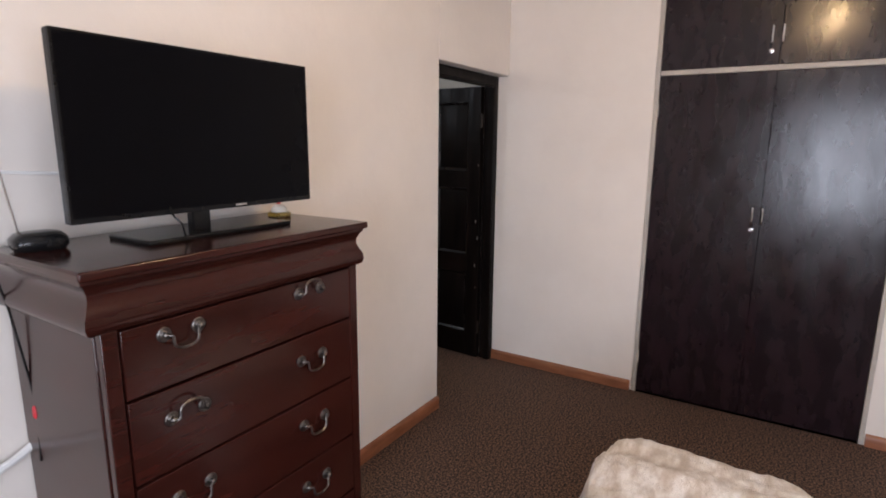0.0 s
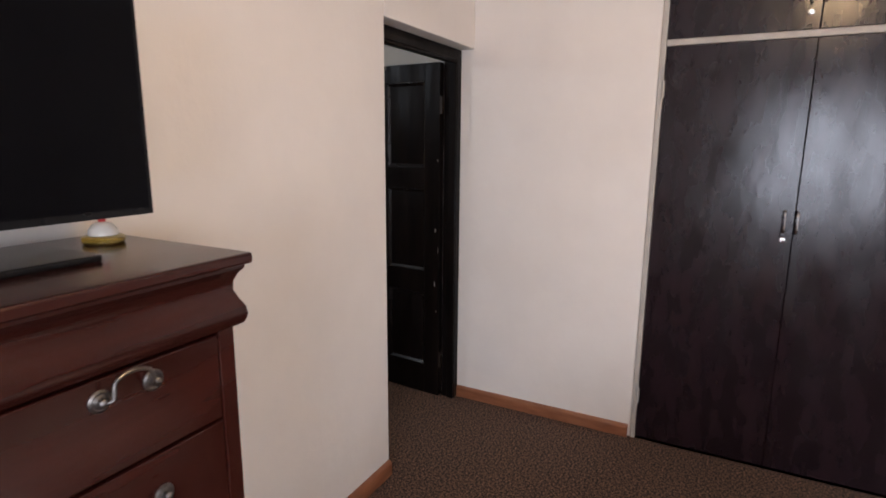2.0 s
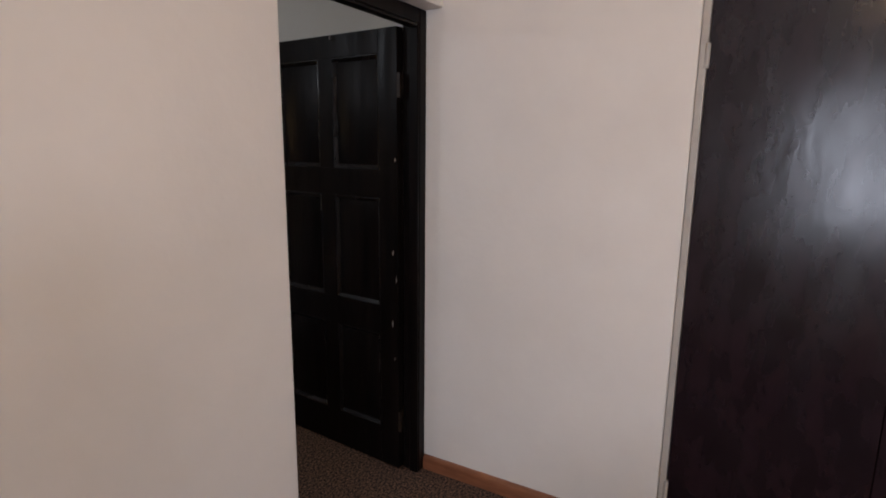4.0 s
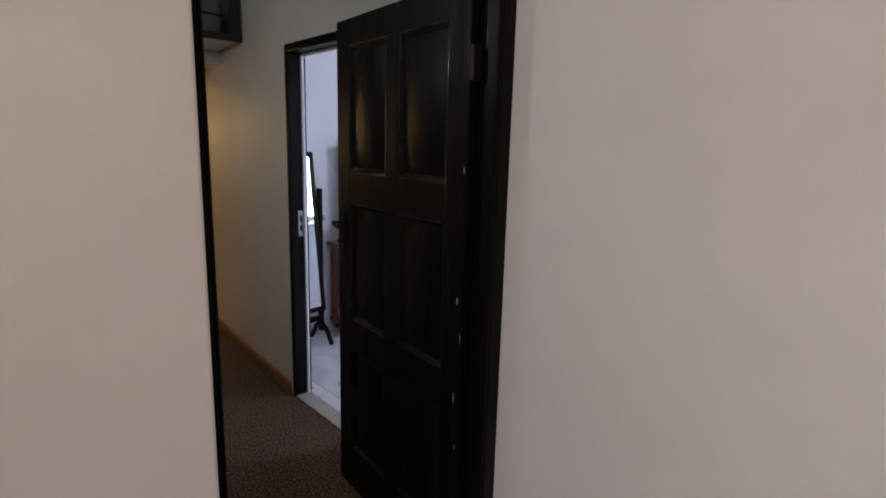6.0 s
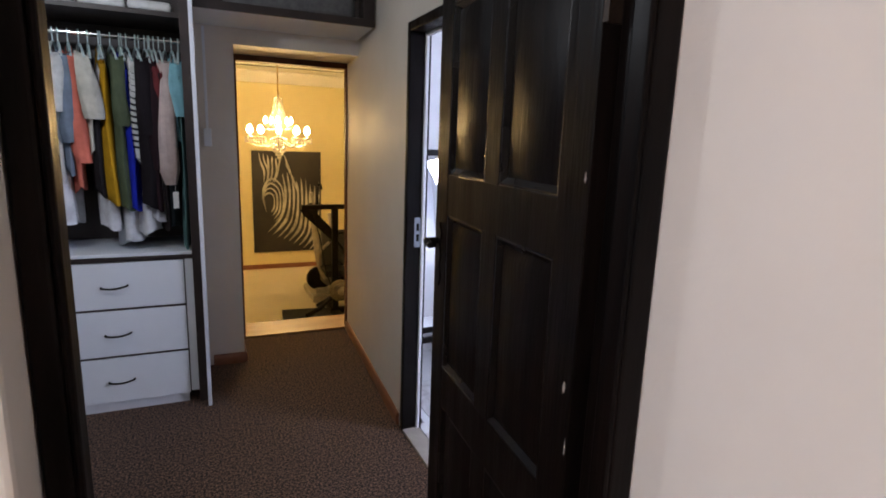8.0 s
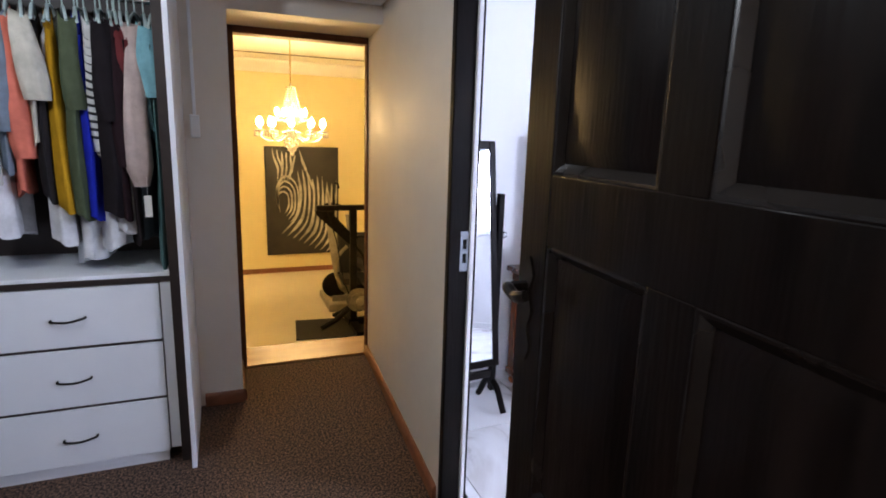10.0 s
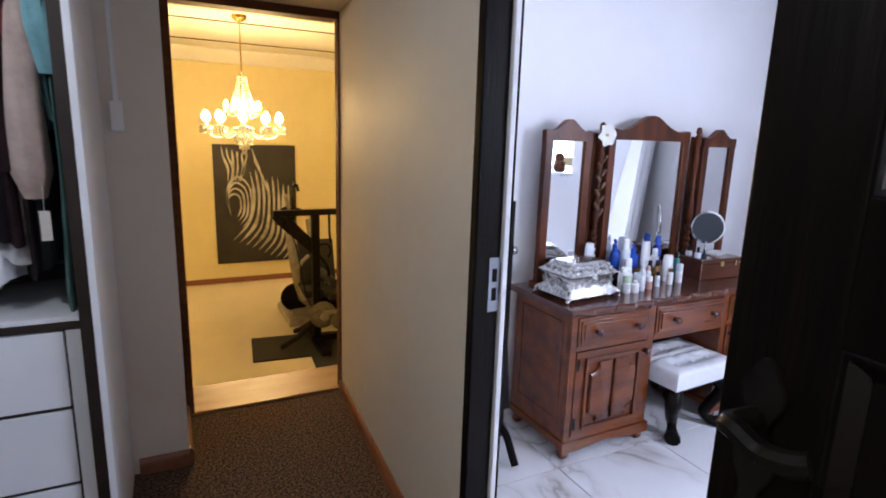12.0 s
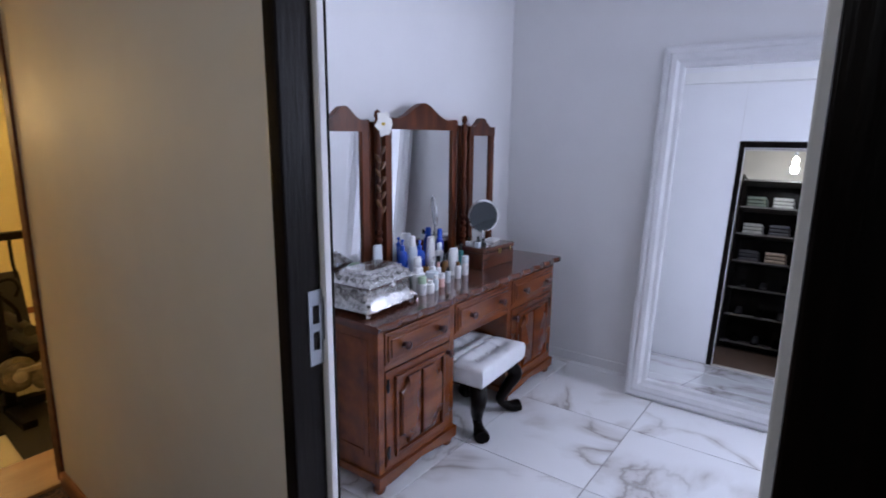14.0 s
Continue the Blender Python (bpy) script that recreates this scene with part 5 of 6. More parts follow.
bottle(1.42, 2.70, 0.13, 0.030, "green", "white", "bottle", "pale green lotion bottle with a white cap")
bottle(1.475, 2.63, 0.115, 0.034, "white", "white", "bottle", "white plastic lotion bottle with grey print", 0.7, True)
bottle(1.395, 2.80, 0.21, 0.030, "clear", "clear", "tube", "translucent tube standing on its cap", 0.5)
bottle(1.53, 2.66, 0.10, 0.028, "white", "white", "bottle", "small white plastic bottle with print", 0.8, True)
bottle(1.585, 2.63, 0.075, 0.030, "pink", "clear", "jar", "rose-coloured cream jar with a clear lid")
bottle(1.60, 2.73, 0.13, 0.026, "white", "white", "tube", "white cream tube standing on its cap", 0.6)
bottle(1.645, 2.67, 0.11, 0.014, "white", "white", "bottle", "slim white plastic toiletry bottle")
bottle(1.675, 2.66, 0.10, 0.014, "white", "pink", "bottle", "slim white bottle with a rose cap")
bottle(1.715, 2.69, 0.12, 0.017, "black", "black", "bottle", "slim black plastic toiletry bottle")
bottle(1.76, 2.68, 0.12, 0.026, "gold", "black", "bottle", "golden perfume bottle with a dark cap", 0.6)
bottle(1.57, 2.80, 0.21, 0.027, "blue", "blue", "pump", "bright blue pump spray bottle")
bottle(1.635, 2.79, 0.22, 0.030, "clear", "white", "bottle", "frosted bottle with a white cap", 0.7)
bottle(1.69, 2.79, 0.19, 0.030, "blue", "blue", "pump", "bright blue spray bottle")
bottle(1.765, 2.775, 0.20, 0.036, "white", "white", "tube", "white lotion tube with grey print", 0.55, True)
bottle(1.83, 2.77, 0.16, 0.028, "white", "clear", "bottle", "white bottle with a clear cap", 0.7, True)
bottle(1.845, 2.69, 0.14, 0.032, "white", "white", "tube", "white cream tube standing upright", 0.55)
bottle(1.90, 2.82, 0.22, 0.028, "deep", "blue", "bottle", "tall dark blue plastic bottle", 0.8)
bottle(1.925, 2.70, 0.15, 0.020, "teal", "black", "bottle", "dark teal glass bottle", 0.8)
bottle(1.53, 2.75, 0.08, 0.022, "black", "black", "jar", "small black plastic cream jar")
bottle(1.68, 2.74, 0.07, 0.020, "gold", "gold", "jar", "small jar with gold cap")

for k, (x, y, h, r, c, q) in enumerate(((1.455, 2.585, 0.085, 0.020, "white", "green"), (1.50, 2.575, 0.06, 0.022, "white", "white"), (1.555, 2.585, 0.07, 0.016, "clear", "white"), (1.62, 2.60, 0.065, 0.018, "pink", "white"), (1.70, 2.62, 0.075, 0.015, "clear", "black"), (1.80, 2.63, 0.085, 0.017, "white", "gold"), (1.88, 2.64, 0.10, 0.018, "white", "clear"))):
    bottle(x, y, h, r, c, q, "bottle" if k % 3 else "jar", "small pale cosmetic bottle on the dressing table", 0.9, k % 2 == 0)

# wooden box, make-up mirror and small things on it
wb = thing("wooden_box", "polished dark red wooden box with a lid", "box", (2.175, 2.70, TZ), -3)
part("body", box(-0.15, 0.15, -0.09, 0.09, 0, 0.085, 0.004), TABLE_TOP, wb)
part("lid", box(-0.153, 0.153, -0.093, 0.093, 0.087, 0.115, 0.006), TABLE_TOP, wb)
part("latch", box(-0.012, 0.012, -0.097, -0.091, 0.07, 0.10, 0.002), COPPER, wb, "small brass latch")
part("latch", box(0.10, 0.11, -0.097, -0.091, 0.07, 0.10, 0.002), COPPER, wb, "small brass latch")
mm = thing("makeup_mirror", "round chrome make-up mirror on a stand, tilted", "mirror", (2.125, 2.69, TZ + 0.115))
mm.matrix_world = mm.matrix_world @ Matrix.Diagonal((0.86, 0.86, 0.92, 1))
part("stand", lathe([(0.05, 0), (0.05, 0.006), (0.012, 0.014), (0.008, 0.05), (0.006, 0.09), (0, 0.09)], n=20), CHROME, mm)
tilt = pose(0, 0, 0.175, 95, 0, -48)
part("rim", lathe([(0.090, -0.006), (0.099, -0.004), (0.099, 0.004), (0.090, 0.006), (0.090, -0.006)], (0, 0, 0), 32, tilt), CHROME, mm)
# plain mirror; the dim passage it would reflect is put into its dark colour
part("glass", lathe([(0.0895, -0.003), (0.0895, 0.003), (0, 0.0035)], (0, 0, 0), 32, tilt), mat("dark_reflection_mirror", (0.05, 0.055, 0.06), None, 0.03, 1.0), mm, "mirror glass, coloured dark for its reflection of the dim passage")
solid("tissue_pack", box(-0.06, 0.06, -0.035, 0.035, 0, 0.012, 0.004), PLASTIC["white"], "flat white tissue pack on the wooden box", "tissues", (2.25, 2.71, TZ + 0.115), 12)
for k, (x, y, h, c) in enumerate(((2.045, 2.67, 0.06, "clear"), (2.075, 2.655, 0.045, "black"), (2.06, 2.74, 0.05, "white"))):
    ob = thing("nail_polish", "small nail polish bottle on the wooden box", "bottle", (x, y, TZ + 0.115), 0, "small bottles on the wooden box")
    part("body", box(-0.013, 0.013, -0.013, 0.013, 0, h * 0.5, 0.003), PLASTIC[c], ob)
    part("cap", lathe([(0.008, h * 0.5), (0.007, h), (0, h)], n=10), BLACK_PLASTIC, ob)
# white flower on the mirror post
PETAL = mat("white_petal", (0.80, 0.79, 0.74), (0.86, 0.85, 0.80), 0.6, scale=30)
fl = thing("artificial_flower", "white silk flower tucked on the mirror post", "flower", (1.45, 2.815, 1.49))
for k in range(6):
    bm = bmesh.new()
    a = radians(60 * k + 10)
    rows = []
    for i in range(5):
        u = i / 4
        w = 0.028 * math.sin(math.pi * min(u * 0.82 + 0.14, 1)) + 0.002
        rows.append([(math.cos(a) * 0.058 * u - math.sin(a) * w * v, -0.012 * math.sin(u * 2.4) - 0.006 * abs(v), math.sin(a) * 0.058 * u + math.cos(a) * w * v) for v in (-1, -0.5, 0, 0.5, 1)])
    vs = [[bm.verts.new(p) for p in r] for r in rows]
    for r0, r1 in zip(vs, vs[1:]):
        for i in range(4):
            bm.faces.new((r0[i], r0[i + 1], r1[i + 1], r1[i]))
    part("petal", bm, PETAL, fl, smooth=180)
part("centre", lathe([(0.006, 0), (0.007, 0.01), (0.003, 0.016), (0, 0.016)], (0, -0.004, 0), 10, pose(0, 0, 0, 90, 0, 0)), mat("yellow_stamen", (0.7, 0.5, 0.08), None, 0.6), fl, "yellow flower centre")
part("stem", tube(curve_between([(0, 0.0, 0), (0.01, 0.015, -0.08), (-0.005, 0.015, -0.18), (0.0, 0.02, -0.22)], 4), 0.003, 6), mat("dry_stem", (0.05, 0.045, 0.02), None, 0.7), fl)

# stool
stool = thing("stool", "white buttoned leather stool with curved dark wooden legs", "stool", (1.82, 2.535, 0), 3)
stool.matrix_world = stool.matrix_world @ Matrix.Diagonal((1.07, 1.07, 0.83, 1))
bm = bmesh.new()
SN = 28
for top in (True,):
    rows = []
    for i in range(SN + 1):
        r = []
        for j in range(SN + 1):
            u, v = i / SN * 2 - 1, j / SN * 2 - 1
            edge_ = max(abs(u), abs(v))
            z = 0.475 - 0.022 * edge_ ** 6
            for bx in (-0.5, 0.0, 0.5):
                for by in (-0.45, 0.45):
                    z -= 0.038 * math.exp(-(((u - bx) * 5) ** 2 + ((v - by) * 5) ** 2))
            z -= 0.016 * math.exp(-((v / 0.05) ** 2)) + 0.015 * math.exp(-(((abs(u) - 0.25) / 0.05) ** 2)) * (abs(v) < 0.9)
            r.append(bm.verts.new((u * 0.21, v * 0.165, z)))
        rows.append(r)
    for a, b in zip(rows, rows[1:]):
        for j in range(SN):
            bm.faces.new((a[j], b[j], b[j + 1], a[j + 1]))
    rim = [rows[i][0] for i in range(SN + 1)] + [rows[SN][j] for j in range(1, SN + 1)] + [rows[i][SN] for i in range(SN - 1, -1, -1)] + [rows[0][j] for j in range(SN - 1, 0, -1)]
    prev = rim
    for z, s in ((0.435, 1.02), (0.40, 1.025), (0.365, 1.01), (0.345, 0.97)):
        cur = [bm.verts.new((v.co.x * s, v.co.y * s, z)) for v in rim]
        for k in range(len(rim)):
            q = (k + 1) % len(rim)
            bm.faces.new((prev[k], prev[q], cur[q], cur[k]))
        prev = cur
    bm.faces.new(prev[::-1])
part("seat", bm, WHITE_LEATHER, stool, "white buttoned leather cushion", smooth=60)
for bx in (-0.5, 0.0, 0.5):
    for by in (-0.45, 0.45):
        part("button", lathe([(0.009, 0.444), (0.010, 0.449), (0.006, 0.453), (0, 0.454)], (bx * 0.21, by * 0.165, 0), 12), WHITE_LEATHER, stool)
part("seat_rail", box(-0.19, 0.19, -0.145, 0.145, 0.318, 0.348, 0.006), DARK_WOOD, stool)
for sx in (-1, 1):
    for sy in (-1, 1):
        pts = curve_between([(sx * 0.145, sy * 0.105, 0.325), (sx * 0.185, sy * 0.135, 0.25), (sx * 0.145, sy * 0.105, 0.15), (sx * 0.115, sy * 0.09, 0.085), (sx * 0.145, sy * 0.12, 0.040), (sx * 0.19, sy * 0.16, 0.036)], 4)
        rad = [0.042 - 0.020 * min(k / 13, 1) + 0.014 * max(0, min((k - 14) / 4, 1)) for k in range(len(pts))]
        part("leg", tube(pts, rad, 10), DARK_WOOD, stool, "curved dark cabriole leg")

# tall leaning mirror
lean = new("floor_mirror")
lean.matrix_world = Matrix.Translation((2.60, 1.547, 0.0)) @ pose(0, 0, 0, 0, 7.2, 0)
tagged(lean, "tall white-framed mirror leaning against the wall", "mirror")
W2, H2, FW = 0.44, 1.935, 0.115
prof = [(0.0, 0.0), (0.0, -0.030), (0.012, -0.040), (0.024, -0.036), (0.034, -0.044), (0.052, -0.040), (0.064, -0.026), (0.078, -0.022), (0.085, -0.012), (0.085, 0.0)]
prof = [(o * 1.35, d) for o, d in prof]
bm = bmesh.new()
corners = [(-W2, 0, 1, 1), (W2, 0, -1, 1), (W2, H2, -1, -1), (-W2, H2, 1, -1)]
rings = [[bm.verts.new((d, y + sy * o, z + sz * o)) for o, d in prof] for y, z, sy, sz in corners]
for a in range(4):
    r0, r1 = rings[a], rings[(a + 1) % 4]
    for k in range(len(prof)):
        q = (k + 1) % len(prof)
        bm.faces.new((r0[k], r0[q], r1[q], r1[k]))
part("frame", bm, mat("white_gesso_frame", (0.72, 0.72, 0.74), (0.78, 0.78, 0.80), 0.42, scale=6, bump=0.06, bump_scale=60), lean, "white moulded frame", smooth=25)
part("mirror_glass", box(-0.012, -0.004, -W2 + FW - 0.006, W2 - FW + 0.006, FW - 0.006, H2 - FW + 0.006), MIRROR, lean, "clear mirror glass")
part("backing", box(-0.003, 0.004, -W2 + 0.01, W2 - 0.01, 0.012, H2 - 0.01), EDGE_AND_SHADE, lean)

# cheval mirror
chv = thing("cheval_mirror", "dark wooden standing mirror, tilted in its frame", "mirror", (0.60, 2.62, 0), 5)
for s in (-1, 1):
    part("post", box(s * 0.19 - 0.016, s * 0.19 + 0.016, -0.018, 0.018, 0.10, 1.20, 0.004), DARK_WOOD, chv)
    bm = bmesh.new()
    for t in (-1, 1):
        tube(curve_between([(s * 0.19, 0, 0.16), (s * 0.19, t * 0.06, 0.13), (s * 0.19, t * 0.11, 0.055), (s * 0.19, t * 0.135, 0.018)], 4), 0.018, 8, bm)
    part("foot", bm, DARK_WOOD, chv)
    part("knob", lathe([(0.012, 0), (0.02, 0.01), (0.016, 0.026), (0, 0.03)], (s * 0.206, 0, 0.98), 14, pose(0, 0, 0, 0, s * 90, 0)), CHROME, chv)
part("stretcher", box(-0.175, 0.175, -0.014, 0.014, 0.18, 0.22, 0.004), DARK_WOOD, chv)
tl = pose(0, 0, 0.98, -7, 0, 0)
bm = boxes((-0.17, -0.135, -0.014, 0.014, -0.70, 0.49), (0.135, 0.17, -0.014, 0.014, -0.70, 0.49), (-0.135, 0.135, -0.014, 0.014, -0.70, -0.66), (-0.135, 0.135, -0.014, 0.014, 0.45, 0.49), bevel=0.005)
bmesh.ops.transform(bm, matrix=tl, verts=bm.verts)
swing = part("mirror_frame", bm, DARK_WOOD, chv)
bm = box(-0.14, 0.14, -0.006, 0.006, -0.665, 0.455)
bmesh.ops.transform(bm, matrix=tl, verts=bm.verts)
part("mirror_glass", bm, MIRROR, swing, "clear mirror glass")

# venetian blind, sill and soft toy at the window
blind = thing("venetian_blind", "white venetian blind half lowered at the window", "blind", (2.835, 0.10, 1.36))
part("head_rail", box(-0.02, 0.02, -0.56, 0.56, 0.74, 0.78, 0.004), WHITE_BOARD, blind)
slat_mesh = None
for k in range(22):
    if slat_mesh is None:
        bm = box(-0.018, 0.018, -0.55, 0.55, -0.001, 0.001)
        bmesh.ops.transform(bm, matrix=pose(0, 0, 0, 0, 28, 0), verts=bm.verts)
        s_ = part("slat", bm, WHITE_BOARD, blind)
        slat_mesh = s_.data
    else:
        s_ = new("slat", slat_mesh)
        s_.parent = blind
    s_.location = (0, 0, 0.03 + k * 0.032)
part("bottom_rail", box(-0.015, 0.015, -0.55, 0.55, 0, 0.012, 0.003), WHITE_BOARD, blind)
structure("window_sill", box(2.70, 2.852, -0.47, 0.67, 1.118, 1.15, 0.006), WHITE_BOARD, "white window sill")
bm = bmesh.new()
for x, y, z, r in ((0, 0, 0.06, 0.062), (0, 0, 0.145, 0.048), (0, 0.05, 0.03, 0.03), (0, -0.05, 0.03, 0.03), (0, 0.06, 0.09, 0.025), (0, -0.06, 0.09, 0.025)):
    bmesh.ops.create_icosphere(bm, subdivisions=2, radius=r, matrix=Matrix.Translation((x, y, z)))
solid("soft_toy", bm, mat("brown_plush", (0.10, 0.035, 0.015), (0.20, 0.075, 0.03), 0.95, scale=60, bump=0.8, bump_scale=150), "small brown plush toy on the window sill", "soft toy", (2.775, 0.55, 1.15))

# floor tiles
tile_mesh = None
gap = 0.0025
for i in range(-1, 6):
    for j in range(-2, 5):
        x0, x1 = max(0.302, 0.99 + (i - 1) * 0.6 + gap), min(2.848, 0.99 + i * 0.6 - gap)
        y0, y1 = max(-0.798, 0.63 + (j - 1) * 0.6 + gap), min(2.948, 0.63 + j * 0.6 - gap)
        if x1 - x0 < 0.02 or y1 - y0 < 0.02:
            continue
        t_ = part("tile", box(-(x1 - x0) / 2, (x1 - x0) / 2, -(y1 - y0) / 2, (y1 - y0) / 2, -0.008, 0, 0.0012, 1), TILE, dressing_floor)
        t_.location = ((x0 + x1) / 2, (y0 + y1) / 2, 0)

# ---------------------------------------------------------------- passage: open closet
closet = thing("closet", "open white closet with a hanging rail and dark edges", "closet", (0, 2.62, 0))
part("side_panel", box(-0.742, -0.722, -0.09, 0.505, 0.0, 2.58, 0.002), WHITE_BOARD, closet)
part("edge_strip", box(-0.786, -0.7425, -0.014, 0.494, 0.0, 2.58, 0.001), EDGE_AND_SHADE, closet)
part("divider", box(-1.545, -1.525, 0.0, 0.505, 0.0, 2.58, 0.002), WHITE_BOARD, closet)
part("left_panel", box(-2.29, -2.27, 0.0, 0.505, 0.0, 2.58, 0.002), WHITE_BOARD, closet)
# near-black colour stands in for the shade behind the clothes
part("back_panel", box(-2.27, -0.742, 0.495, 0.508, 0.0, 2.58), EDGE_AND_SHADE, closet)
part("worktop", box(-1.525, -0.775, -0.005, 0.494, 0.868, 0.885, 0.002), WHITE_BOARD, closet)
part("worktop_edge", box(-1.525, -0.775, -0.008, 0.012, 0.845, 0.8675, 0.001), EDGE_AND_SHADE, closet, "dark edging strip")
part("top_shelf", box(-1.525, -0.775, 0.02, 0.494, 2.09, 2.115, 0.002), EDGE_AND_SHADE, closet)
part("rail", tube([(-1.525, 0.25, 2.005), (-0.775, 0.25, 2.005)], 0.0125, 12), CHROME, closet, "chrome hanging rail")
part("plinth", box(-1.525, -0.84, 0.02, 0.04, 0.0, 0.055), WHITE_BOARD, closet)
part("filler", box(-0.826, -0.775, -0.004, 0.016, 0.07, 0.842, 0.002), WHITE_BOARD, closet)
# last two boxes darken the drawer gaps, shade put into their colour
part("carcass", boxes((-1.525, -0.775, 0.02, 0.494, 0.056, 0.072), (-0.831, -0.827, 0.002, 0.49, 0.072, 0.842), (-1.524, -0.8315, 0.003, 0.018, 0.3135, 0.3265), (-1.524, -0.8315, 0.003, 0.018, 0.5775, 0.5905)), EDGE_AND_SHADE, closet)
for k, (z0, z1) in enumerate(((0.060, 0.313), (0.327, 0.577), (0.591, 0.838))):
    d = part("drawer", box(-1.522, -0.832, -0.006, 0.014, z0, z1, 0.002), WHITE_BOARD, closet)
    hz = (z0 + z1) / 2 - 0.005
    part("handle", tube(curve_between([(-1.225, -0.006, hz), (-1.22, -0.024, hz - 0.002), (-1.165, -0.030, hz - 0.006), (-1.11, -0.024, hz + 0.004), (-1.105, -0.006, hz + 0.006)], 5), 0.0048, 8), BLACK_METAL, d, "dark curved metal handle")
for z in (0.45, 0.9, 1.35, 1.8):
    part("shelf", box(-2.27, -1.545, 0.01, 0.495, z, z + 0.018), WHITE_BOARD, closet)

over = thing("overhead_cupboard", "open cupboard above the gym doorway with dark edges", "cupboard", (0, 2.62, 0))
part("soffit", prism([(-0.72, 0.0), (0.236, 0.0), (0.27, 0.508), (-0.72, 0.508)], 2.155, 2.175, axis="z"), WHITE_BOARD, over)
part("edge_strip", boxes((-0.72, 0.236, -0.012, 0.006, 2.150, 2.192), (0.17, 0.236, -0.010, 0.006, 2.192, 2.58), (-0.72, -0.66, -0.010, 0.006, 2.192, 2.58), bevel=0.001), EDGE_AND_SHADE, over, "dark edging strip")
# near-black back like the closet's, its inner shade put into the colour
part("back", box(-0.72, 0.25, 0.495, 0.507, 2.176, 2.58), EDGE_AND_SHADE, over)
case = thing("suitcase", "grey hard-shell suitcase lying in the overhead cupboard", "suitcase", (-0.21, 2.87, 2.176))
GREY_SHELL = mat("grey_shell", (0.10, 0.10, 0.105), (0.15, 0.15, 0.155), 0.45, scale=30)
part("shell", box(-0.35, 0.35, -0.22, 0.20, 0.0, 0.25, 0.04, 4), GREY_SHELL, case)
part("band", boxes((-0.352, 0.352, -0.222, 0.202, 0.12, 0.132)), BLACK_PLASTIC, case)
part("handle", tube(curve_between([(0.05, -0.215, 0.18), (0.055, -0.25, 0.18), (0.12, -0.255, 0.18), (0.19, -0.25, 0.18), (0.195, -0.215, 0.18)], 4), 0.009, 8), BLACK_PLASTIC, case)
for k in range(3):
    solid("folded_linen", box(-0.10, 0.10, -0.14, 0.14, 0, 0.05, 0.02, 3), mat("white_linen", (0.6, 0.6, 0.6), (0.7, 0.7, 0.7), 0.9, scale=30, bump=0.3), "folded white linen on the top shelf", "linen", (-0.92 - 0.22 * k, 2.80, 2.115), random.uniform(-6, 6), "linen on the top shelf")

# hanging clothes
HANGER = mat("pale_plastic_hanger", (0.42, 0.55, 0.55), (0.55, 0.66, 0.66), 0.35)


def cloth(colour, k):
    c = Vector(colour)
    m = mat("cloth", tuple(c * 0.75), tuple(c), 0.9, scale=14, bump=0.35, bump_scale=30)
    m.node_tree.nodes["Principled BSDF"].inputs["Specular IOR Level"].default_value = 0.12
    return m


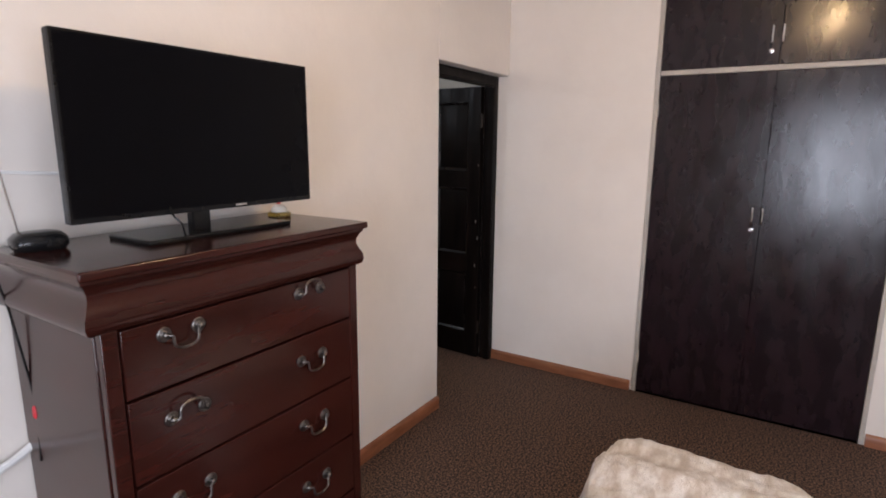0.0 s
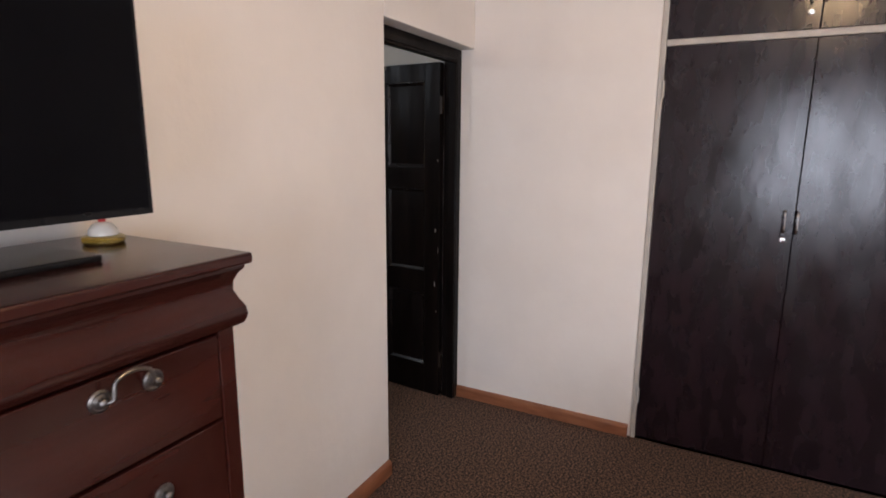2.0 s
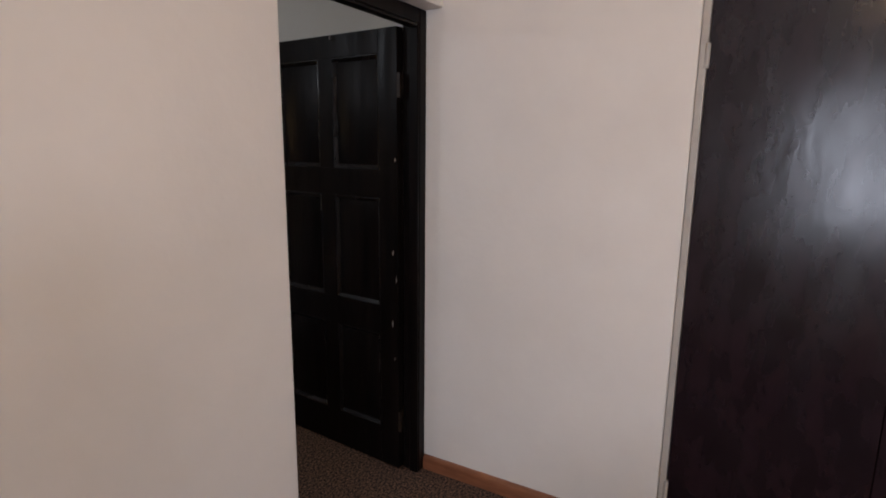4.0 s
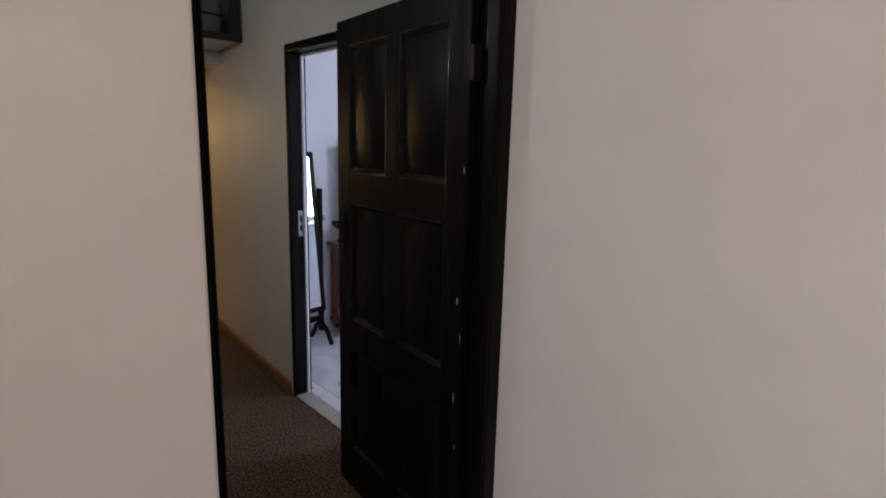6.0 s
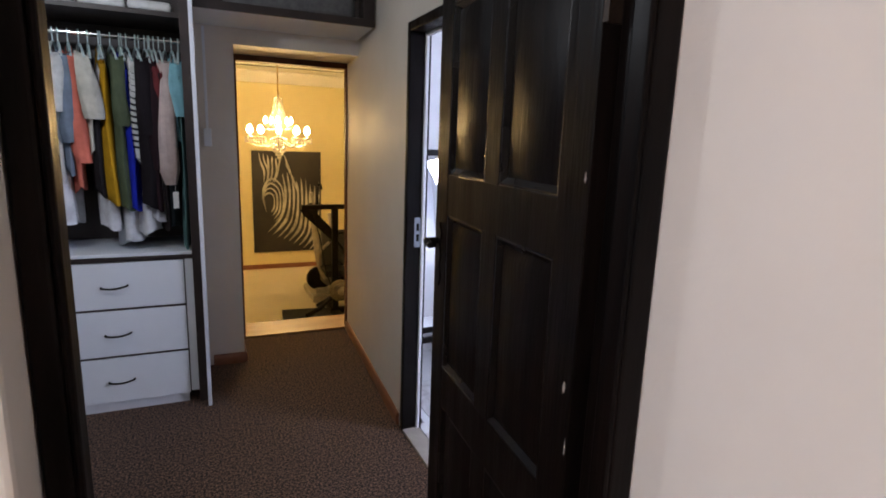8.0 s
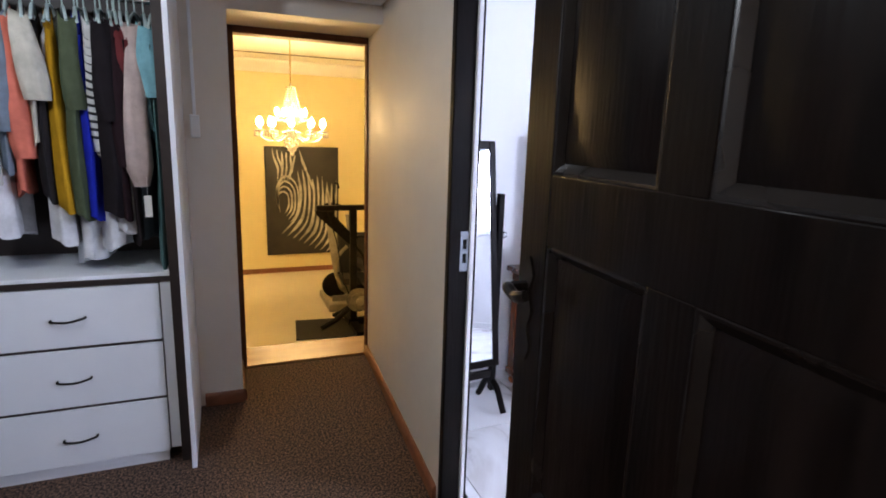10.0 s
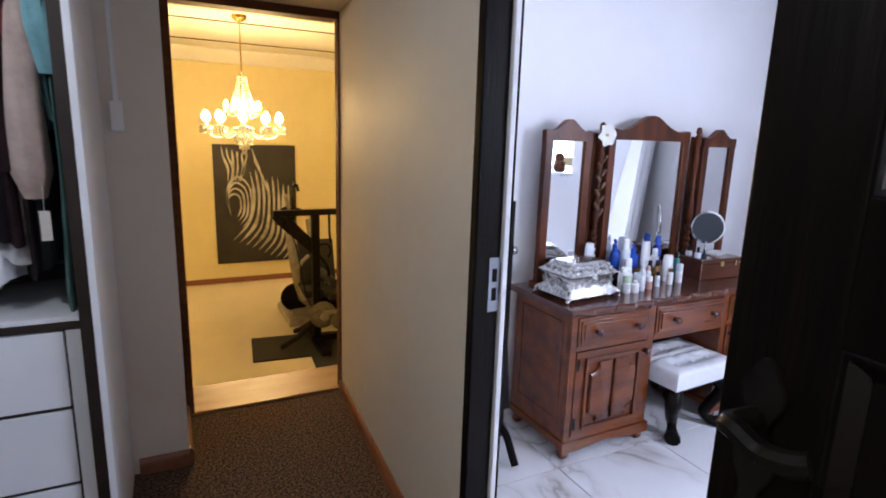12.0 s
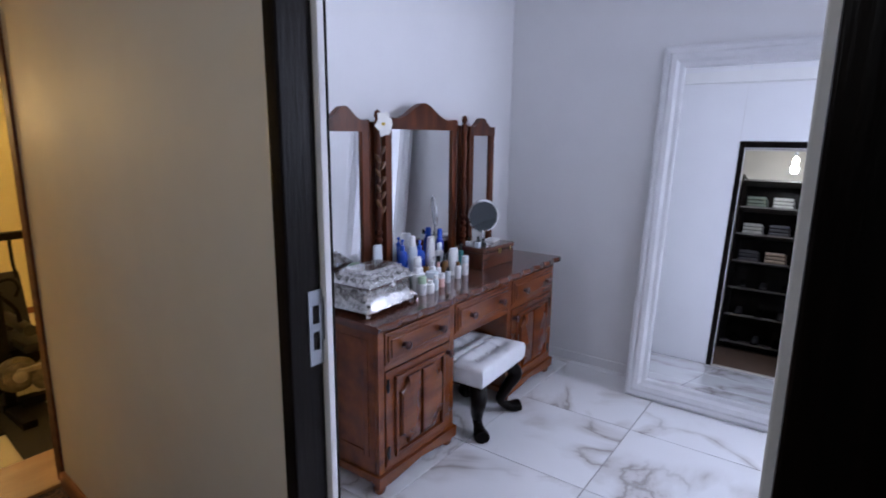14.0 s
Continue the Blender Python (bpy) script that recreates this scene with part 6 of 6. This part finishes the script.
def garment(x, colour, bottom, width, thick, turn, label, seed, sleeve=None, flare=0.0, bands=None):
    """One garment on its hanger across the rail. sleeve: length, radius at the shoulder, widest radius, radius at the cuff."""
    ob = thing("hanging_garment", label, "clothes", (x, 2.87, 2.005), turn, "clothes on the rail")
    part("hanger", tube(curve_between([(0, 0.012, 0.0), (0, 0.0, 0.0165), (0, -0.014, 0.004), (0, -0.004, -0.02), (0, 0.0, -0.055)], 3), 0.003, 6), HANGER, ob, "pale plastic hanger")
    part("hanger_bar", tube(curve_between([(0, -width * 0.46, -0.135), (0, -width * 0.2, -0.075), (0, 0, -0.055), (0, width * 0.2, -0.075), (0, width * 0.46, -0.135)], 3), 0.006, 6), HANGER, ob)
    rng = random.Random(seed)
    ph = rng.uniform(0, 6)
    top = -0.062
    length = 2.005 + top - bottom
    rings = []
    n, rows = 44, 20
    for i in range(rows + 1):
        u = i / rows
        down = u * length
        hw = width / 2 * (0.22 + (down / 0.085) * 0.78 if down < 0.085 else 1 - 0.08 * math.sin(math.pi * u) + flare * u)
        th = thick / 2 * (0.5 + 0.6 * min(u * 3, 1) + flare * u)
        ring = []
        for k in range(n):
            a = 2 * math.pi * k / n
            grow = min(u * 1.6, 1)
            fold = 1 + (0.30 * math.sin(a * 5 + ph + 0.6 * math.sin(u * 3 + ph)) + 0.16 * math.sin(a * 11 + ph * 2)) * grow
            sway = 0.014 * noise.noise((u * 2.2, seed * 3.7, math.cos(a))) * (0.3 + u)
            px = th * math.sin(a) * fold + sway
            py = hw * math.cos(a) * (1 + 0.03 * math.sin(u * 7 + ph) + 0.03 * noise.noise((u * 4, a, seed)))
            zz = top - down + (0.014 * math.sin(a * 3 + ph) + 0.022 * math.cos(a + ph)) * max(0, u - 0.85) / 0.15
            if i < 4:
                zz -= abs(math.cos(a)) * 0.075 * (1 - i / 4)
            ring.append((px, py, zz))
        rings.append(ring)
    bm = bmesh.new()
    loft(bm, rings)
    m = cloth(colour, seed)
    part("fabric", bm, m, ob, smooth=70)
    if not sleeve:
        return
    ln, r0, r1, r2 = sleeve
    for s in (-1, 1):
        bm = bmesh.new()
        rings = []
        steps = 16
        for i in range(steps + 1):
            u = i / steps
            cy = s * (width * 0.40 + 0.035 * math.sin(min(u * 2.2, 1) * math.pi / 2))
            cx = 0.010 * math.sin(u * 3 + ph) + 0.012 * u
            rad = r0 + (r1 - r0) * math.sin(min(u / 0.82, 1) * math.pi / 2) if u < 0.88 else r1 + (r2 - r1) * (u - 0.88) / 0.12
            rings.append([(cx + rad * math.cos(a) * (1 + 0.12 * math.sin(a * 4 + u * 5 + ph)), cy + rad * 0.8 * math.sin(a) * (1 + 0.14 * math.sin(a * 5 - u * 4 + ph)), -0.105 - 0.03 * abs(math.sin(a)) * (1 - u) - ln * u) for a in [2 * math.pi * k / 18 for k in range(18)]])
        loft(bm, rings)
        sl = part("sleeve", bm, m, ob, smooth=70)
        if bands and s < 0:
            for q in range(2, steps - 1):
                ring = rings[q]
                c = sum((Vector(p) for p in ring), Vector()) / len(ring)
                bm = bmesh.new()
                loft(bm, [[c + (Vector(p) - c) * 1.03 + Vector((0, 0, dz)) for p in ring] for dz in (0, -0.012)], cap=False)
                part("stripe", bm, bands, sl, "black stripe", smooth=70)


CLOTHES = [   # place along the rail, colour, hem height, thickness, turn, what, sleeve, flare
    (-1.500, (0.50, 0.52, 0.52), 1.30, 0.045, 14, "pale grey cotton shirt", (0.42, 0.030, 0.042, 0.036), 0.0),
    (-1.490, (0.016, 0.022, 0.045), 1.22, 0.045, 11, "dark navy top", (0.30, 0.028, 0.038, 0.036), 0.0),
    (-1.445, (0.36, 0.44, 0.52), 1.34, 0.045, 14, "pale blue shirt", (0.48, 0.030, 0.042, 0.030), 0.0),
    (-1.402, (0.55, 0.56, 0.55), 1.26, 0.045, 13, "white cotton blouse", (0.30, 0.028, 0.038, 0.036), 0.0),
    (-1.358, (0.16, 0.20, 0.26), 1.30, 0.045, 13, "grey blue denim shirt", (0.45, 0.026, 0.036, 0.030), 0.0),
    (-1.315, (0.62, 0.17, 0.12), 1.20, 0.05, 12, "long coral knitted top", (0.55, 0.028, 0.040, 0.034), 0.1),
    (-1.268, (0.52, 0.50, 0.43), 1.40, 0.045, 14, "beige cotton blouse", (0.33, 0.032, 0.046, 0.042), 0.0),
    (-1.228, (0.018, 0.016, 0.018), 1.18, 0.05, 10, "black sleeveless top", None, 0.1),
    (-1.180, (0.50, 0.27, 0.015), 1.15, 0.055, 12, "mustard yellow top", None, 0.3),
    (-1.128, (0.075, 0.095, 0.055), 1.10, 0.065, 14, "olive green dress", (0.36, 0.028, 0.036, 0.030), 0.2),
    (-1.086, (0.012, 0.022, 0.36), 1.09, 0.055, 12, "royal blue dress", None, 0.2),
    (-1.054, (0.62, 0.62, 0.62), 1.34, 0.045, 13, "white shirt with black striped sleeves", (0.52, 0.020, 0.025, 0.022), 0.0),
    (-1.012, (0.014, 0.011, 0.013), 1.11, 0.090, 12, "black dress", (0.40, 0.030, 0.040, 0.036), 0.2),
    (-0.968, (0.022, 0.011, 0.014), 1.11, 0.065, 11, "black long-sleeved dress", (0.58, 0.028, 0.038, 0.034), 0.1),
    (-0.945, (0.15, 0.030, 0.034), 1.48, 0.040, 10, "maroon blouse", (0.22, 0.028, 0.036, 0.034), 0.0),
    (-0.925, (0.022, 0.016, 0.018), 1.02, 0.040, 8, "dark skirt", None, 0.0),
    (-0.900, (0.56, 0.45, 0.42), 1.30, 0.045, 8, "dusty pink blouse with puffed sleeves", (0.66, 0.032, 0.050, 0.026), 0.0),
    (-0.838, (0.22, 0.47, 0.55), 1.44, 0.045, 8, "light turquoise cotton T-shirt", (0.30, 0.034, 0.046, 0.044), 0.0),
    (-0.804, (0.11, 0.21, 0.21), 0.90, 0.030, 0, "long teal grey dress", None, 0.0),
]
BLACK_STRIPE = mat("black_knit", (0.012, 0.012, 0.014), None, 0.9)
for k, (x, c, bottom, thick, turn, what, sleeve, flare) in enumerate(CLOTHES):
    garment(x, c, bottom, 0.42 - 0.03 * (k % 3), thick, turn, what + " on a hanger", k, sleeve, flare, BLACK_STRIPE if "striped" in what else None)
for k, (x, bottom) in enumerate(((-1.38, 1.03), (-1.17, 1.00), (-1.075, 0.92), (-0.995, 1.00), (-0.95, 1.04))):
    garment(x, (0.66, 0.67, 0.70), bottom, 0.26, 0.07, 0, "long white lace dress on a hanger", 40 + k, None, 0.5)
garment(-0.87, (0.10, 0.11, 0.13), 1.00, 0.30, 0.035, -6, "dark patterned blouse on a hanger", 50)
tag = thing("price_tag", "white paper price tag hanging from a dark garment", "tag", (-0.850, 2.655, 1.16), 8)
part("card", box(-0.014, 0.014, -0.001, 0.001, -0.045, 0.045, 0.0005), PLASTIC["white"], tag)
part("thread", tube([(0, 0, 0.045), (0.002, 0.004, 0.12)], 0.0008, 5), PLASTIC["white"], tag)

# conduit and switch
sw = thing("pull_switch", "white surface conduit with a small switch box", "switch", (-0.672, 3.13, 1.50))
part("conduit", box(-0.008, 0.008, -0.012, 0, 0.05, 0.645, 0.003), WHITE_BOARD, sw)
part("switch_box", box(-0.022, 0.022, -0.03, 0, -0.06, 0.05, 0.005), WHITE_BOARD, sw)

# shoe shelves on the far side of the passage
rack = thing("shelf_unit", "tall dark open shelf unit with folded clothes and shoes", "shelf unit", (-2.28, 1.55, 0))
part("side", box(0, 0.40, -0.62, -0.60, 0, 2.2), DARK_WOOD, rack)
part("side", box(0, 0.40, 0.60, 0.62, 0, 2.2), DARK_WOOD, rack)
part("back", box(0, 0.01, -0.60, 0.60, 0, 2.2), DARK_WOOD, rack)
SHELF_BOARD = mat("grey_shelf_board", (0.10, 0.095, 0.09), (0.16, 0.15, 0.14), 0.5, scale=9)
LEVELS = (0.08, 0.42, 0.76, 1.10, 1.44, 1.78, 2.12)
for z in LEVELS:
    part("shelf", box(0.01, 0.40, -0.60, 0.60, z, z + 0.02), SHELF_BOARD, rack)
FOLDS = [mat("folded_cloth", c, tuple(v * 1.3 for v in c), 0.9, scale=20) for c in ((0.30, 0.30, 0.28), (0.10, 0.12, 0.10), (0.35, 0.28, 0.22), (0.05, 0.05, 0.06))]
for i, z in enumerate(LEVELS[3:6]):
    for j in range(4):
        bm = bmesh.new()
        for q in range(3):
            bm_box(bm, 0.05, 0.36, -0.11 + 0.004 * q, 0.11, q * 0.045, q * 0.045 + 0.043, 0.015)
        solid("folded_clothes", bm, FOLDS[(i + j) % 4], "pile of folded clothes on the shelf", "clothes", (-2.28, 1.55 - 0.44 + j * 0.29, z + 0.02), 0, "folded clothes on the shelves")
for i, z in enumerate(LEVELS[:3]):
    for j in range(5):
        ob = thing("shoe", "dark leather shoe on the shelf", "shoe", (-2.06, 1.55 - 0.46 + j * 0.23, z + 0.02), 0, "shoes on the shelves")
        bm = bmesh.new()
        loft(bm, [[(x0 + (x1 - x0) * 0.5 + (x1 - x0) * 0.5 * math.cos(a), 0.04 * s * math.sin(a), zz) for a in [2 * math.pi * k / 14 for k in range(14)]] for zz, x0, x1, s in ((0.012, -0.13, 0.13, 1.0), (0.04, -0.13, 0.12, 1.0), (0.07, -0.13, 0.02, 0.9), (0.10, -0.12, -0.03, 0.7))])
        part("upper", bm, FOLDS[3] if (i + j) % 2 else BLACK_PLASTIC, ob)
        part("sole", box(-0.132, 0.132, -0.042, 0.042, 0, 0.013, 0.005), BLACK_PLASTIC, ob)

pend = thing("pendant_bulb", "bare lit bulb on a short ceiling cord", "lamp", (-1.5, 1.604, TOP))
part("cord", tube([(0, 0, 0), (0, 0, -0.20)], 0.004, 6), WHITE_CABLE, pend)
part("socket", lathe([(0.016, -0.20), (0.018, -0.205), (0.018, -0.245), (0.013, -0.25)], n=14), WHITE_BOARD, pend)
part("bulb", lathe([(0.012, -0.25), (0.030, -0.285), (0.033, -0.31), (0.024, -0.335), (0, -0.345)], n=16), mat("white_bulb", (1, 1, 1), None, 0.4, emit=(1, 0.9, 0.75), emit_strength=30), pend, "glowing bulb")
